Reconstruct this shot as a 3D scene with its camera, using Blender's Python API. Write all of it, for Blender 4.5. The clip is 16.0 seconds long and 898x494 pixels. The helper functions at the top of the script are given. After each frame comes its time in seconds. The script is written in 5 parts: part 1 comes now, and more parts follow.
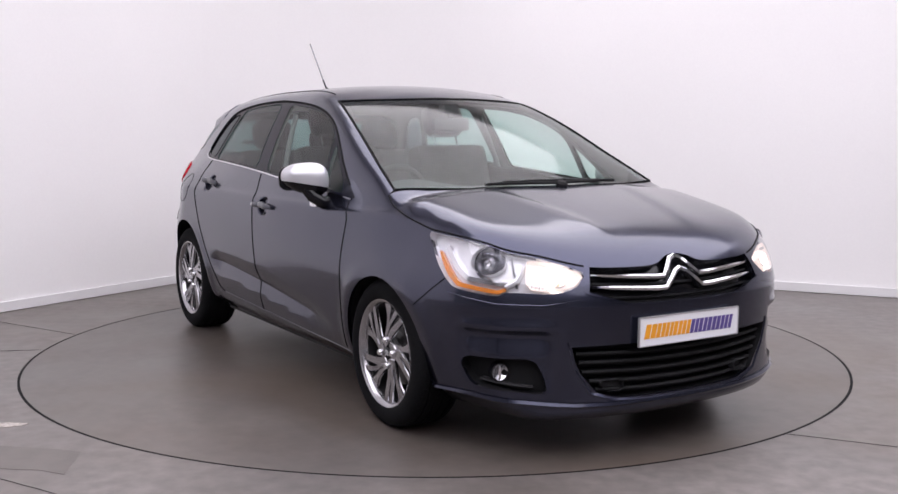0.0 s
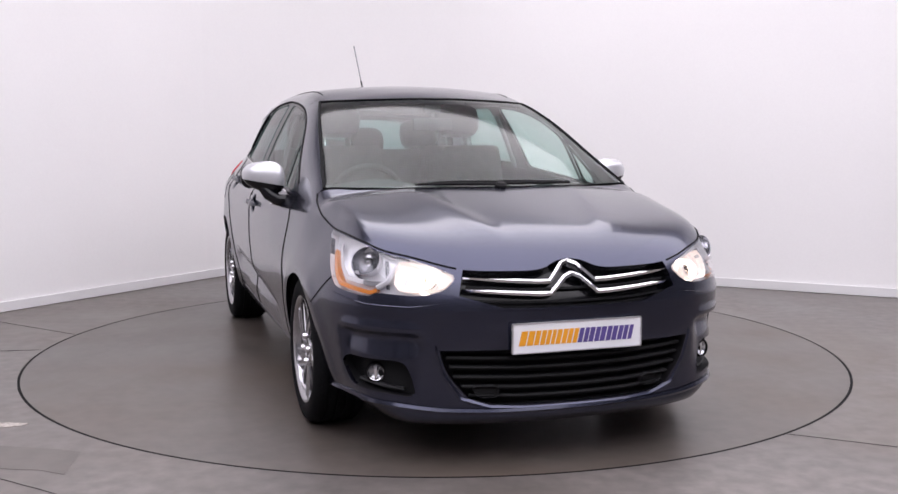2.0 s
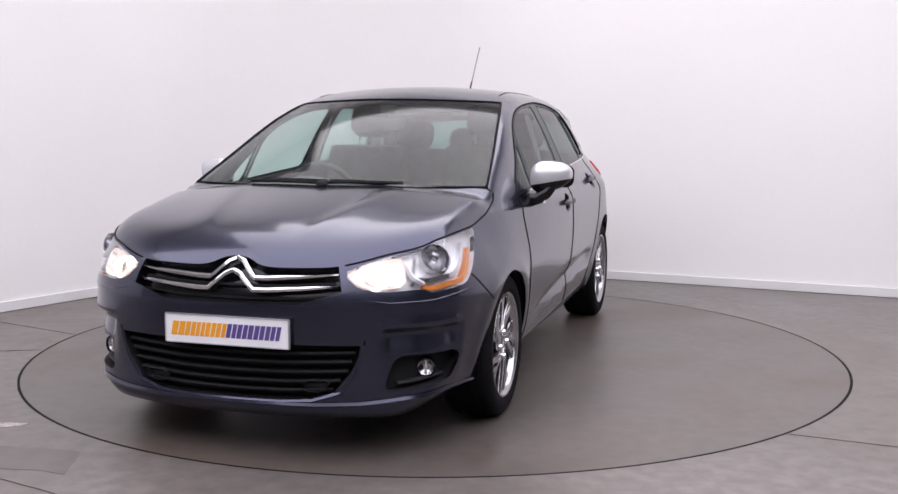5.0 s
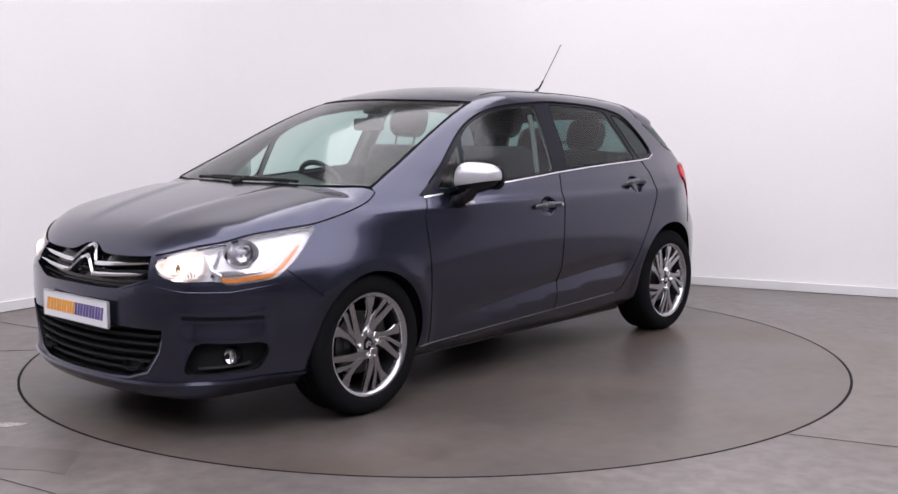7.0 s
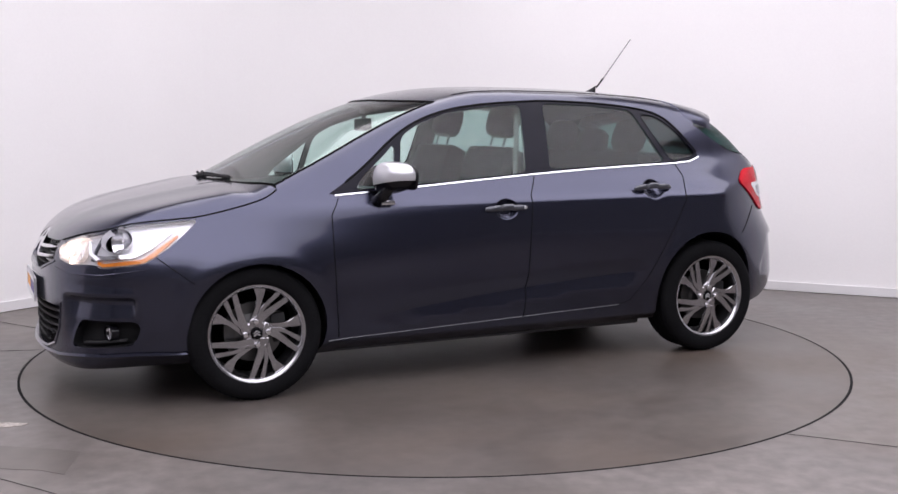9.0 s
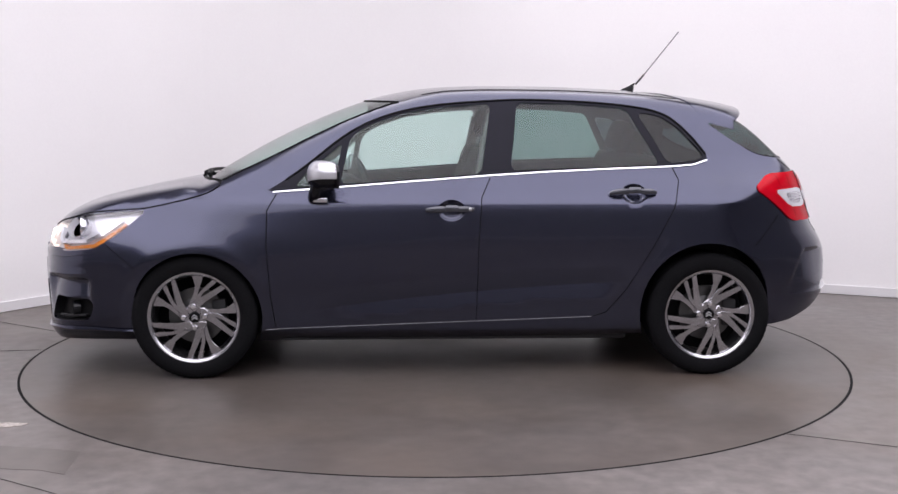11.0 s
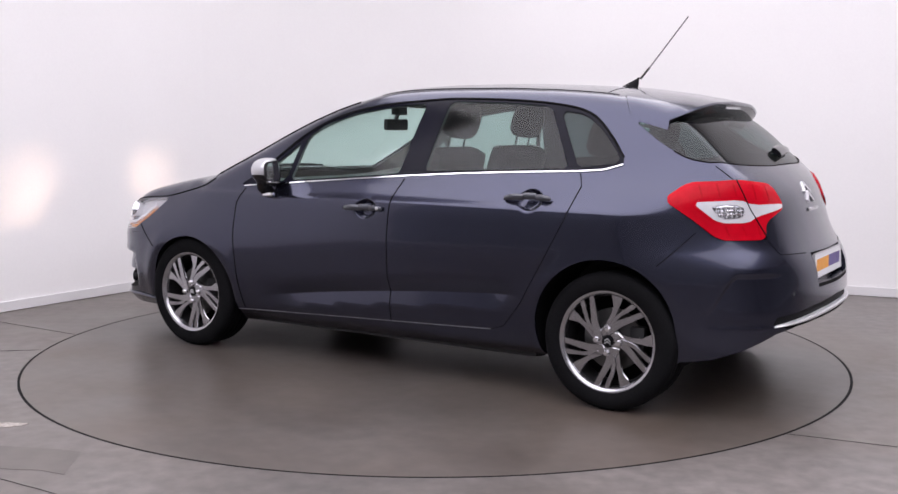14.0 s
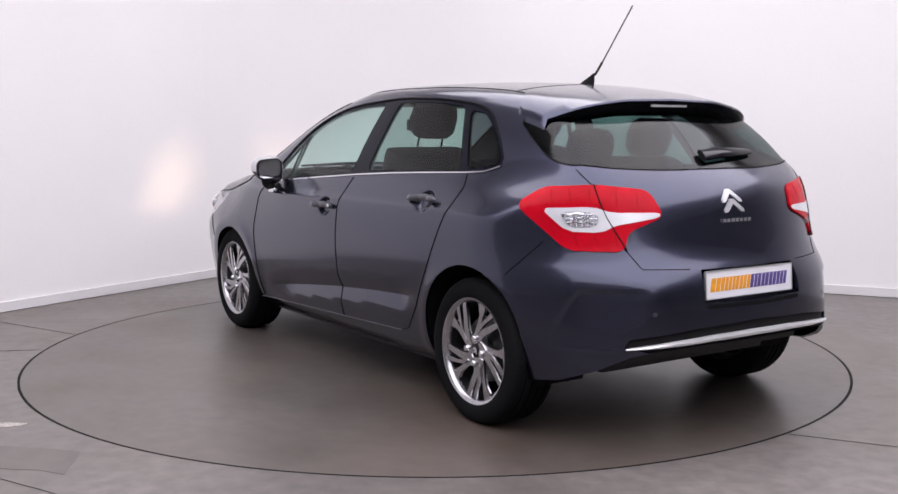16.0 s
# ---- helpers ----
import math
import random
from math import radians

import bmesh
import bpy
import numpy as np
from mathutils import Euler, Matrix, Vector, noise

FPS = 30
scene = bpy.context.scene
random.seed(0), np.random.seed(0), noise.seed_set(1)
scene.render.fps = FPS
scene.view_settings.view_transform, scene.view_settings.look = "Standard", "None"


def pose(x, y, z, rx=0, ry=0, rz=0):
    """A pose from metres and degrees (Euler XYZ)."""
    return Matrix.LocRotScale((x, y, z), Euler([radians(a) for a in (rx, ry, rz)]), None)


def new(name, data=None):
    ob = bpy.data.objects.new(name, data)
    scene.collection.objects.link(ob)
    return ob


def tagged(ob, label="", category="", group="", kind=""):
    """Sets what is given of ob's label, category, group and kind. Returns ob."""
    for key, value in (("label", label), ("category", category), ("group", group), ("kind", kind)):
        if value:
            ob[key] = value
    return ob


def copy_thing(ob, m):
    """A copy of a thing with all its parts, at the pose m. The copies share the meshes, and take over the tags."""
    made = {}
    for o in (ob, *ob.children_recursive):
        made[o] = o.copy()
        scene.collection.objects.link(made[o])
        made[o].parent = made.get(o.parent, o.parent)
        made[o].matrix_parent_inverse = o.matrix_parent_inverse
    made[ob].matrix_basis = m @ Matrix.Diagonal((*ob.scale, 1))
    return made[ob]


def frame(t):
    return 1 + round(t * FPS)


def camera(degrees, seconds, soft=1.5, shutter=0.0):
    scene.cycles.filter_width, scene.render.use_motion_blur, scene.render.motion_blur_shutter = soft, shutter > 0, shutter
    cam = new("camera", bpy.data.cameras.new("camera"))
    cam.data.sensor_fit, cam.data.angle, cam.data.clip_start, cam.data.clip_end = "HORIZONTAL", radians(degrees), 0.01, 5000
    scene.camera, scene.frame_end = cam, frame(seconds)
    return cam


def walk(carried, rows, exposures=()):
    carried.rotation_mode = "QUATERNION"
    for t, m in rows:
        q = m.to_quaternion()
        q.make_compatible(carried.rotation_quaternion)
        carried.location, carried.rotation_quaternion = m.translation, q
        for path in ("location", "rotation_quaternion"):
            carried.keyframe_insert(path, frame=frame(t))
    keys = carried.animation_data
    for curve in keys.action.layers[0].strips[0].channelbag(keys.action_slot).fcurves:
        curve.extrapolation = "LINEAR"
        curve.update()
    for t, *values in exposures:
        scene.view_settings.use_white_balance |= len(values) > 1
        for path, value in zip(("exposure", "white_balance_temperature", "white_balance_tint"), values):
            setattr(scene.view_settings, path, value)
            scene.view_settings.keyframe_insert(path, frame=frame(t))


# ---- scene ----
cam = camera(46.94, 16.0)
walk(cam, [(0.0, pose(0, -5.866, 1.260, 83.43, -0.09, -0.66)), (16.0, pose(0, -5.866, 1.260, 83.43, -0.09, -0.66))])

# ---- light: ceiling panels of the photo studio ----
scene.view_settings.exposure = 0.0
world = bpy.data.worlds.new("studio_air")
scene.world = world
world.use_nodes = True
world.node_tree.nodes["Background"].inputs[0].default_value = (0.9, 0.93, 1.0, 1)
world.node_tree.nodes["Background"].inputs[1].default_value = 0.02


def panel_light(x, y, z, sx, sy, watts, colour=(1.0, 0.925, 1.045)):
    lamp = bpy.data.lights.new("ceiling_panel_light", "AREA")
    lamp.shape, lamp.size, lamp.size_y, lamp.energy, lamp.color = "RECTANGLE", sx, sy, watts, colour
    ob = new("ceiling_panel_light", lamp)
    ob.matrix_world = pose(x, y, z)
    return ob


CEILING = 4.03
PANELS = [(x, y, 2.542, 2.442) for y in (-7.3, -4.85, -2.4) for x in (-3.5, -0.95, 1.6, 4.15)]
PANELS += [(x, -0.125, 2.542, 2.10) for x in (-0.95, 1.6, 4.15)] + [(-0.75, 1.685, 1.9, 1.5), (1.16, 1.685, 1.9, 1.5)]
for px, py, sx, sy in PANELS:
    warm = abs(px - 0.3) < 1.4 and py > -1
    panel_light(px, py, CEILING - 0.09, sx, sy, (1.4 if py < -7 else 3.95) * sx * sy, (1.0, 0.935, 0.99) if warm else (0.985, 0.925, 1.07))


# ---- materials ----
def material(name, colour, rough=0.5, metal=0.0, coat=0.0, grain=0.0, scale=40.0, bump=0.0, stain=0.0, stain_scale=1.5, emit=0.0, tint=None,
             rough_var=0.0, spec=0.5, soil=None, soil_scale=0.7, soil_most=0.6):
    """A surface with variation at two scales: fine grain and broad stains."""
    m = bpy.data.materials.new(name)
    m.use_nodes = True
    nt = m.node_tree
    b = nt.nodes["Principled BSDF"]
    b.inputs["Base Color"].default_value = (*colour, 1)
    b.inputs["Roughness"].default_value = rough
    b.inputs["Metallic"].default_value = metal
    b.inputs["Coat Weight"].default_value = coat
    b.inputs["Coat Roughness"].default_value = 0.065
    b.inputs["Specular IOR Level"].default_value = spec
    if emit:
        b.inputs["Emission Color"].default_value = (*(tint or colour), 1)
        b.inputs["Emission Strength"].default_value = emit
    co = nt.nodes.new("ShaderNodeTexCoord")
    if grain or stain or bump or rough_var:
        fine = nt.nodes.new("ShaderNodeTexNoise")
        fine.inputs["Scale"].default_value, fine.inputs["Detail"].default_value = scale, 6
        nt.links.new(co.outputs["Object"], fine.inputs["Vector"])
        broad = nt.nodes.new("ShaderNodeTexNoise")
        broad.inputs["Scale"].default_value, broad.inputs["Detail"].default_value = stain_scale, 4
        nt.links.new(co.outputs["Object"], broad.inputs["Vector"])
        def around(src, amount):
            r = nt.nodes.new("ShaderNodeMapRange")
            r.inputs[1].default_value, r.inputs[2].default_value = 0.3, 0.7
            r.inputs[3].default_value, r.inputs[4].default_value = 1 - amount, 1 + amount
            nt.links.new(src.outputs["Fac"], r.inputs[0])
            return r
        mul = nt.nodes.new("ShaderNodeMath")
        mul.operation = "MULTIPLY"
        nt.links.new(around(fine, grain).outputs[0], mul.inputs[0])
        nt.links.new(around(broad, stain).outputs[0], mul.inputs[1])
        mix = nt.nodes.new("ShaderNodeVectorMath")
        mix.operation = "SCALE"
        mix.inputs[0].default_value = colour
        nt.links.new(mul.outputs[0], mix.inputs["Scale"])
        shade = mix.outputs[0]
        if soil:
            blot, reach, over = (nt.nodes.new(k) for k in ("ShaderNodeTexNoise", "ShaderNodeMapRange", "ShaderNodeMix"))
            blot.inputs["Scale"].default_value, blot.inputs["Detail"].default_value, blot.inputs["Distortion"].default_value = soil_scale, 3, 0.3
            reach.interpolation_type = "SMOOTHSTEP"
            reach.inputs[1].default_value, reach.inputs[2].default_value, reach.inputs[4].default_value = 0.32, 0.82, soil_most
            over.data_type = "RGBA"
            over.inputs[7].default_value = (*soil, 1)
            nt.links.new(co.outputs["Object"], blot.inputs["Vector"])
            nt.links.new(blot.outputs["Fac"], reach.inputs[0])
            nt.links.new(reach.outputs[0], over.inputs[0])
            nt.links.new(shade, over.inputs[6])
            shade = over.outputs[2]
        nt.links.new(shade, b.inputs["Base Color"])
        if rough_var:
            rr = nt.nodes.new("ShaderNodeMapRange")
            rr.inputs[1].default_value, rr.inputs[2].default_value = 0.3, 0.7
            rr.inputs[3].default_value, rr.inputs[4].default_value = rough - rough_var, rough + rough_var
            nt.links.new(broad.outputs["Fac"], rr.inputs[0])
            nt.links.new(rr.outputs[0], b.inputs["Roughness"])
        if bump:
            bp = nt.nodes.new("ShaderNodeBump")
            bp.inputs["Strength"].default_value, bp.inputs["Distance"].default_value = bump, 0.004
            nt.links.new(fine.outputs["Fac"], bp.inputs["Height"])
            nt.links.new(bp.outputs[0], b.inputs["Normal"])
    return m


def glazing(name, tint, gloss=1.0, haze=0.02, bend=4.5, least=0.055):
    """Clear sheet glass: tinted view through, Fresnel gloss on top."""
    m = bpy.data.materials.new(name)
    m.use_nodes = True
    nt = m.node_tree
    nt.nodes.clear()
    out = nt.nodes.new("ShaderNodeOutputMaterial")
    mix, clear, shine, facing, power, lift_ = (nt.nodes.new(k) for k in ("ShaderNodeMixShader", "ShaderNodeBsdfTransparent", "ShaderNodeBsdfGlossy", "ShaderNodeLayerWeight", "ShaderNodeMath", "ShaderNodeMapRange"))
    clear.inputs[0].default_value = (*tint, 1)
    shine.inputs["Color"].default_value = (gloss, gloss, gloss, 1)
    shine.inputs["Roughness"].default_value = haze
    facing.inputs["Blend"].default_value = 0.5
    power.operation, power.inputs[1].default_value = "POWER", bend
    lift_.inputs[3].default_value, lift_.inputs[4].default_value = least, 1.0
    nt.links.new(facing.outputs["Facing"], power.inputs[0])
    nt.links.new(power.outputs[0], lift_.inputs[0])
    nt.links.new(lift_.outputs[0], mix.inputs[0])
    nt.links.new(clear.outputs[0], mix.inputs[1])
    nt.links.new(shine.outputs[0], mix.inputs[2])
    nt.links.new(mix.outputs[0], out.inputs[0])
    return m


def car_paint():
    m = material("slate_metallic_paint", (0.0435, 0.0465, 0.077), rough=0.245, metal=0.92, coat=0.65, grain=0.10, scale=900, stain=0.03, stain_scale=3)
    m.node_tree.nodes["Principled BSDF"].inputs["Coat Roughness"].default_value = 0.08
    return m


PAINT = car_paint()
WALL = material("white_wall_paint", (0.83, 0.815, 0.82), rough=0.75, grain=0.01, scale=60, stain=0.015, stain_scale=0.8, bump=0.05)
# Walls out of view; their grey only sets what the car's sides reflect.
DIM = material("unseen_grey_wall", (0.21, 0.21, 0.217), rough=0.9, grain=0.05, scale=20, stain=0.1)
BOARD = material("baseboard_white", (0.70, 0.69, 0.70), rough=0.45, stain=0.03, stain_scale=3)
PLASTIC = material("black_plastic", (0.009, 0.009, 0.010), rough=0.6, spec=0.14, grain=0.12, scale=300, bump=0.1)
GLOSS = material("gloss_black", (0.006, 0.006, 0.008), rough=0.12, spec=0.3, stain=0.1, stain_scale=6)
SEAL = material("rubber_seal_and_gap", (0.007, 0.007, 0.008), rough=0.7, spec=0.08, grain=0.1, scale=200)
CHROME = material("bright_chrome", (0.82, 0.82, 0.84), rough=0.10, metal=1.0, stain=0.03, stain_scale=8)
ALLOY = material("smoked_alloy", (0.46, 0.455, 0.475), rough=0.24, metal=1.0, stain=0.06, stain_scale=9)
TYRE = material("tyre_rubber", (0.007, 0.007, 0.008), rough=0.8, spec=0.07, grain=0.2, scale=120, bump=0.15, stain=0.15, stain_scale=5)
SATIN = material("satin_silver", (0.60, 0.60, 0.62), rough=0.32, metal=0.7, stain=0.03, stain_scale=6)
WHITE = material("plate_white", (0.82, 0.82, 0.85), rough=0.35, stain=0.02, stain_scale=9)
ORANGE = material("orange_print", (0.85, 0.36, 0.02), rough=0.4, stain=0.06, stain_scale=30)
PURPLE = material("purple_print", (0.10, 0.07, 0.26), rough=0.4, stain=0.06, stain_scale=30)
TRIM = material("grey_headliner", (0.16, 0.16, 0.16), rough=0.9, grain=0.06, scale=300)
CABIN = material("dark_cabin_plastic", (0.016, 0.016, 0.018), rough=0.6, grain=0.12, scale=200, bump=0.1)
CLOTH = material("dark_seat_cloth", (0.013, 0.013, 0.016), rough=0.95, grain=0.25, scale=400, bump=0.2, stain=0.1, stain_scale=6)
REFLECTOR = material("lamp_reflector", (0.78, 0.79, 0.82), rough=0.14, metal=0.9, stain=0.05, stain_scale=14)
LAMPWHITE = material("lamp_silver_bezel", (0.74, 0.74, 0.77), rough=0.25, metal=0.3, stain=0.05, stain_scale=14)
AMBER = material("amber_lens", (0.60, 0.19, 0.02), rough=0.2, coat=0.5, stain=0.12, stain_scale=40)
RED = material("red_lens", (0.46, 0.002, 0.012), rough=0.2, spec=0.12, stain=0.12, stain_scale=14)
CLEARLENS = material("clear_lens", (0.72, 0.73, 0.75), rough=0.15, metal=0.4, coat=1.0, stain=0.25, stain_scale=40)
BOWL = material("high_beam_bowl", (0.62, 0.62, 0.65), rough=0.2, metal=0.95, stain=0.35, stain_scale=30)
RED_DEEP = material("deep_red_lens", (0.36, 0.0015, 0.008), rough=0.25, spec=0.12, stain=0.2, stain_scale=30)
# Emission on reflector and ring stands in for the bulb's light on them.
BEAM_SOFT = material("self_glowing_reflector", (0.75, 0.70, 0.67), rough=0.25, emit=0.34, tint=(1.0, 0.80, 0.72), stain=0.25, stain_scale=40)
BEAM = material("lit_low_beam", (1.0, 0.90, 0.82), rough=0.3, emit=2.6, tint=(1.0, 0.84, 0.74))
GLASS = glazing("clear_glass", (0.80, 0.95, 0.90), 0.72, 0.085, 4.5, 0.045)
SIDE_GLASS = glazing("side_glass", (0.76, 0.90, 0.86), 0.6, 0.085)
DARKGLASS = glazing("dark_privacy_glass", (0.12, 0.15, 0.16), 0.5, 0.085)
FRAME = material("satin_black_frame", (0.006, 0.006, 0.012), rough=0.22, spec=0.12, stain=0.1, stain_scale=6)
ROD = material("aerial_rod", (0.16, 0.16, 0.17), rough=0.4, metal=0.6, stain=0.05, stain_scale=20)
BEAM_HOT = material("lit_bulb", (1.0, 0.92, 0.85), emit=4800.0, tint=(1.0, 0.70, 0.52))
SMOKE = glazing("smoked_glass", (0.38, 0.52, 0.49), 0.6, 0.085)
TAIL_SMOKE = glazing("smoked_tail_glass", (0.20, 0.31, 0.30), 0.55, 0.085, 4.5, 0.06)
LENS = glazing("lamp_cover_glass", (0.96, 0.96, 0.97))
BARREL = material("shaded_barrel", (0.022, 0.022, 0.024), rough=0.55, metal=0.6, stain=0.2, stain_scale=6)
DISC = material("brake_steel", (0.12, 0.12, 0.12), rough=0.4, metal=1.0, stain=0.1, stain_scale=8)
CONCRETE = material("grey_resin_floor", (0.128, 0.115, 0.109), rough=0.38, grain=0.24, scale=13, bump=0.06, stain=0.24, stain_scale=1.1, rough_var=0.10, soil=(0.105, 0.080, 0.062), soil_scale=0.7, soil_most=0.6)
# Deck tone sits below the floor's, standing in for shade round the car.
TABLE = material("grey_turntable_floor", (0.089, 0.078, 0.072), rough=0.355, spec=0.6, grain=0.20, scale=11, bump=0.05, stain=0.22, stain_scale=1.4, rough_var=0.065, soil=(0.082, 0.058, 0.041), soil_scale=0.6, soil_most=0.75)
CEIL = material("ceiling_white", (0.70, 0.70, 0.71), rough=0.9, stain=0.02)
PANEL_GLOW = material("panel_diffuser", (0.9, 0.9, 0.9), rough=0.6, emit=1.6, tint=(1.0, 0.97, 1.03))
PATCH = material("darker_floor_band", (0.088, 0.077, 0.070), rough=0.38, grain=0.14, scale=9, bump=0.06, stain=0.22, stain_scale=1.6)
JOINT = material("dusty_joint", (0.055, 0.052, 0.050), rough=0.8, grain=0.3, scale=50)
SCUFF = material("pale_scuff", (0.36, 0.33, 0.30), rough=0.7, grain=0.3, scale=60)


# ---- building ----
def part(name, bm, mat, parent=None, label="", smooth=True):
    """Link a bmesh as one mesh object under a thing or a part."""
    me = bpy.data.meshes.new(name)
    bmesh.ops.recalc_face_normals(bm, faces=bm.faces)
    bm.to_mesh(me)
    bm.free()
    if smooth:
        me.shade_smooth()
        me.set_sharp_from_angle(angle=radians(38))
    for mt in (mat if isinstance(mat, (list, tuple)) else [mat]):
        me.materials.append(mt)
    ob = new(name, me)
    if parent:
        ob.parent = parent
    if label:
        tagged(ob, label)
    return ob


def box(bm, x0, x1, y0, y1, z0, z1, bevel=0.0, m=None):
    r = bmesh.ops.create_cube(bm, size=1)["verts"]
    for v in r:
        v.co = Vector((x0 + (v.co.x + 0.5) * (x1 - x0), y0 + (v.co.y + 0.5) * (y1 - y0), z0 + (v.co.z + 0.5) * (z1 - z0)))
    if bevel:
        es = list({e for v in r for e in v.link_edges})
        out = bmesh.ops.bevel(bm, geom=es, offset=bevel, segments=2, affect="EDGES", profile=0.6)
        r = list({v for f in out["faces"] for v in f.verts} | {v for v in r if v.is_valid})
    if m is not None:
        for v in r:
            v.co = m @ v.co
    return r


def lathe(bm, rows, n=48, m=None, close=True):
    """Turn a profile of (radius, height) about the y axis."""
    rings = []
    for r, h in rows:
        ring = []
        for i in range(n):
            a = 2 * math.pi * i / n
            co = Vector((r * math.cos(a), h, r * math.sin(a)))
            ring.append(bm.verts.new(m @ co if m is not None else co))
        rings.append(ring)
    for a, b in zip(rings, rings[1:]):
        for i in range(n):
            bm.faces.new((a[i], a[(i + 1) % n], b[(i + 1) % n], b[i]))
    if close:
        for ring in (rings[0], rings[-1]):
            bm.faces.new(ring)
    return rings


def tube(bm, pts, r, n=6, closed=False):
    """A round bar along points."""
    pts = [Vector(p) for p in pts]
    rings = []
    for i, p in enumerate(pts):
        a = pts[i - 1] if i or closed else p
        b = pts[(i + 1) % len(pts)] if i + 1 < len(pts) or closed else p
        d = (b - a).normalized()
        s = d.cross(Vector((0, 0, 1)) if abs(d.z) < 0.9 else Vector((1, 0, 0))).normalized()
        u = s.cross(d)
        rings.append([bm.verts.new(p + r * (math.cos(2 * math.pi * k / n) * s + math.sin(2 * math.pi * k / n) * u)) for k in range(n)])
    for a, b in zip(rings, rings[1:] + ([rings[0]] if closed else [])):
        for k in range(n):
            bm.faces.new((a[k], a[(k + 1) % n], b[(k + 1) % n], b[k]))
    if not closed:
        bm.faces.new(rings[0]), bm.faces.new(rings[-1])


def prism(bm, pts, a, b, axis="y"):
    """A flat outline pushed from a to b along an axis."""
    put = {"y": lambda p, h: (p[0], h, p[1]), "x": lambda p, h: (h, p[0], p[1]), "z": lambda p, h: (p[0], p[1], h)}[axis]
    lo, hi = [bm.verts.new(put(p, a)) for p in pts], [bm.verts.new(put(p, b)) for p in pts]
    bm.faces.new(lo), bm.faces.new(hi)
    for i in range(len(pts)):
        j = (i + 1) % len(pts)
        bm.faces.new((lo[i], lo[j], hi[j], hi[i]))


def thing(name, label, category, group="", kind=""):
    return tagged(new(name), label, category, group, kind)


# ---- the room ----
def room():
    def fillet(t=1.45, n=24):
        """The curved meeting of the two visible walls."""
        c = Vector((-1.13, 3.98))
        a = (Vector((-5.6, -2.83)) - c).normalized()
        b = (Vector((8.2, -0.57)) - c).normalized()
        half = a.angle(b) / 2
        mid = c + (a + b).normalized() * (t / math.cos(half))
        r = t * math.tan(half)
        p, q = c + a * t - mid, c + b * t - mid
        sweep = p.angle(q)
        return [mid + (p * math.sin(sweep * (1 - i / n)) + q * math.sin(sweep * i / n)) / math.sin(sweep) for i in range(n + 1)]
    lx, ly, rx, ry = -5.6, -2.83, 8.2, -0.57
    bend = fillet()
    runs = [("wall_left", [Vector((lx, ly)), bend[0]]), ("wall_curve", bend), ("wall_right", [bend[-1], Vector((rx, ry))]),
            ("wall_side", [Vector((rx, ry)), Vector((rx, -8.6))]), ("wall_behind", [Vector((rx, -8.6)), Vector((lx, -8.6))]), ("wall_door_side", [Vector((lx, -8.6)), Vector((lx, ly))])]
    def extrude_run(pts, inner, outer, z0, z1):
        bm = bmesh.new()
        rows = []
        for i, p in enumerate(pts):
            d = (pts[min(i + 1, len(pts) - 1)] - pts[max(i - 1, 0)]).normalized()
            n = Vector((-d.y, d.x))
            rows.append([bm.verts.new((*(p + n * o), z)) for o, z in ((inner, z0), (inner, z1), (outer, z1), (outer, z0))])
        for a, b in zip(rows, rows[1:]):
            for k in range(4):
                bm.faces.new((a[k], a[(k + 1) % 4], b[(k + 1) % 4], b[k]))
        bm.faces.new(rows[0]), bm.faces.new(rows[-1])
        return bm
    for name, pts in runs:
        white = name in ("wall_left", "wall_curve", "wall_right")
        tagged(part(name, extrude_run(pts, 0.0, 0.15, 0, CEILING), WALL if white else DIM), "plain white painted studio wall" if white else "unseen grey wall, toned for the car's reflections", "wall", kind="structure")
        tagged(part("baseboard", extrude_run(pts, -0.016, -0.0005, 0.004, 0.070), BOARD), "low white skirting along the studio wall", "baseboard", kind="structure")
    bm = bmesh.new()
    ring = [bm.verts.new((2.2405 * math.cos(a), 2.2405 * math.sin(a), 0)) for a in np.linspace(0, 2 * math.pi, 180, endpoint=False)]
    far = []
    for a in np.linspace(0, 2 * math.pi, 180, endpoint=False):
        far.append(bm.verts.new((13 * math.cos(a), -1 + 13 * math.sin(a), 0)))
    for i in range(180):
        j = (i + 1) % 180
        bm.faces.new((ring[i], ring[j], far[j], far[i]))
    low = [bm.verts.new((v.co.x, v.co.y, -0.05)) for v in ring]
    for i in range(180):
        j = (i + 1) % 180
        bm.faces.new((ring[i], ring[j], low[j], low[i]))
    ob = part("floor", bm, CONCRETE, smooth=False)
    tagged(ob, "smooth grey resin-coated concrete studio floor", "floor", kind="structure")
    # Black slab keeps the rim gap dark from below.
    bm = bmesh.new()
    prism(bm, [(2.4 * math.cos(a), 2.4 * math.sin(a)) for a in np.linspace(0, 2 * math.pi, 48, endpoint=False)], -0.08, -0.052, "z")
    tagged(part("turntable_pit", bm, SEAL, smooth=False), "dark pit below the turntable rim", "pit", kind="structure")
    bm = bmesh.new()
    prism(bm, [(x, y) for x, y in ((lx - 0.2, -8.8), (rx + 0.2, -8.8), (rx + 0.2, 4.3), (lx - 0.2, 4.3))], CEILING, CEILING + 0.1, "z")
    tagged(part("ceiling", bm, CEIL, smooth=False), "plain white studio ceiling", "ceiling", kind="structure")
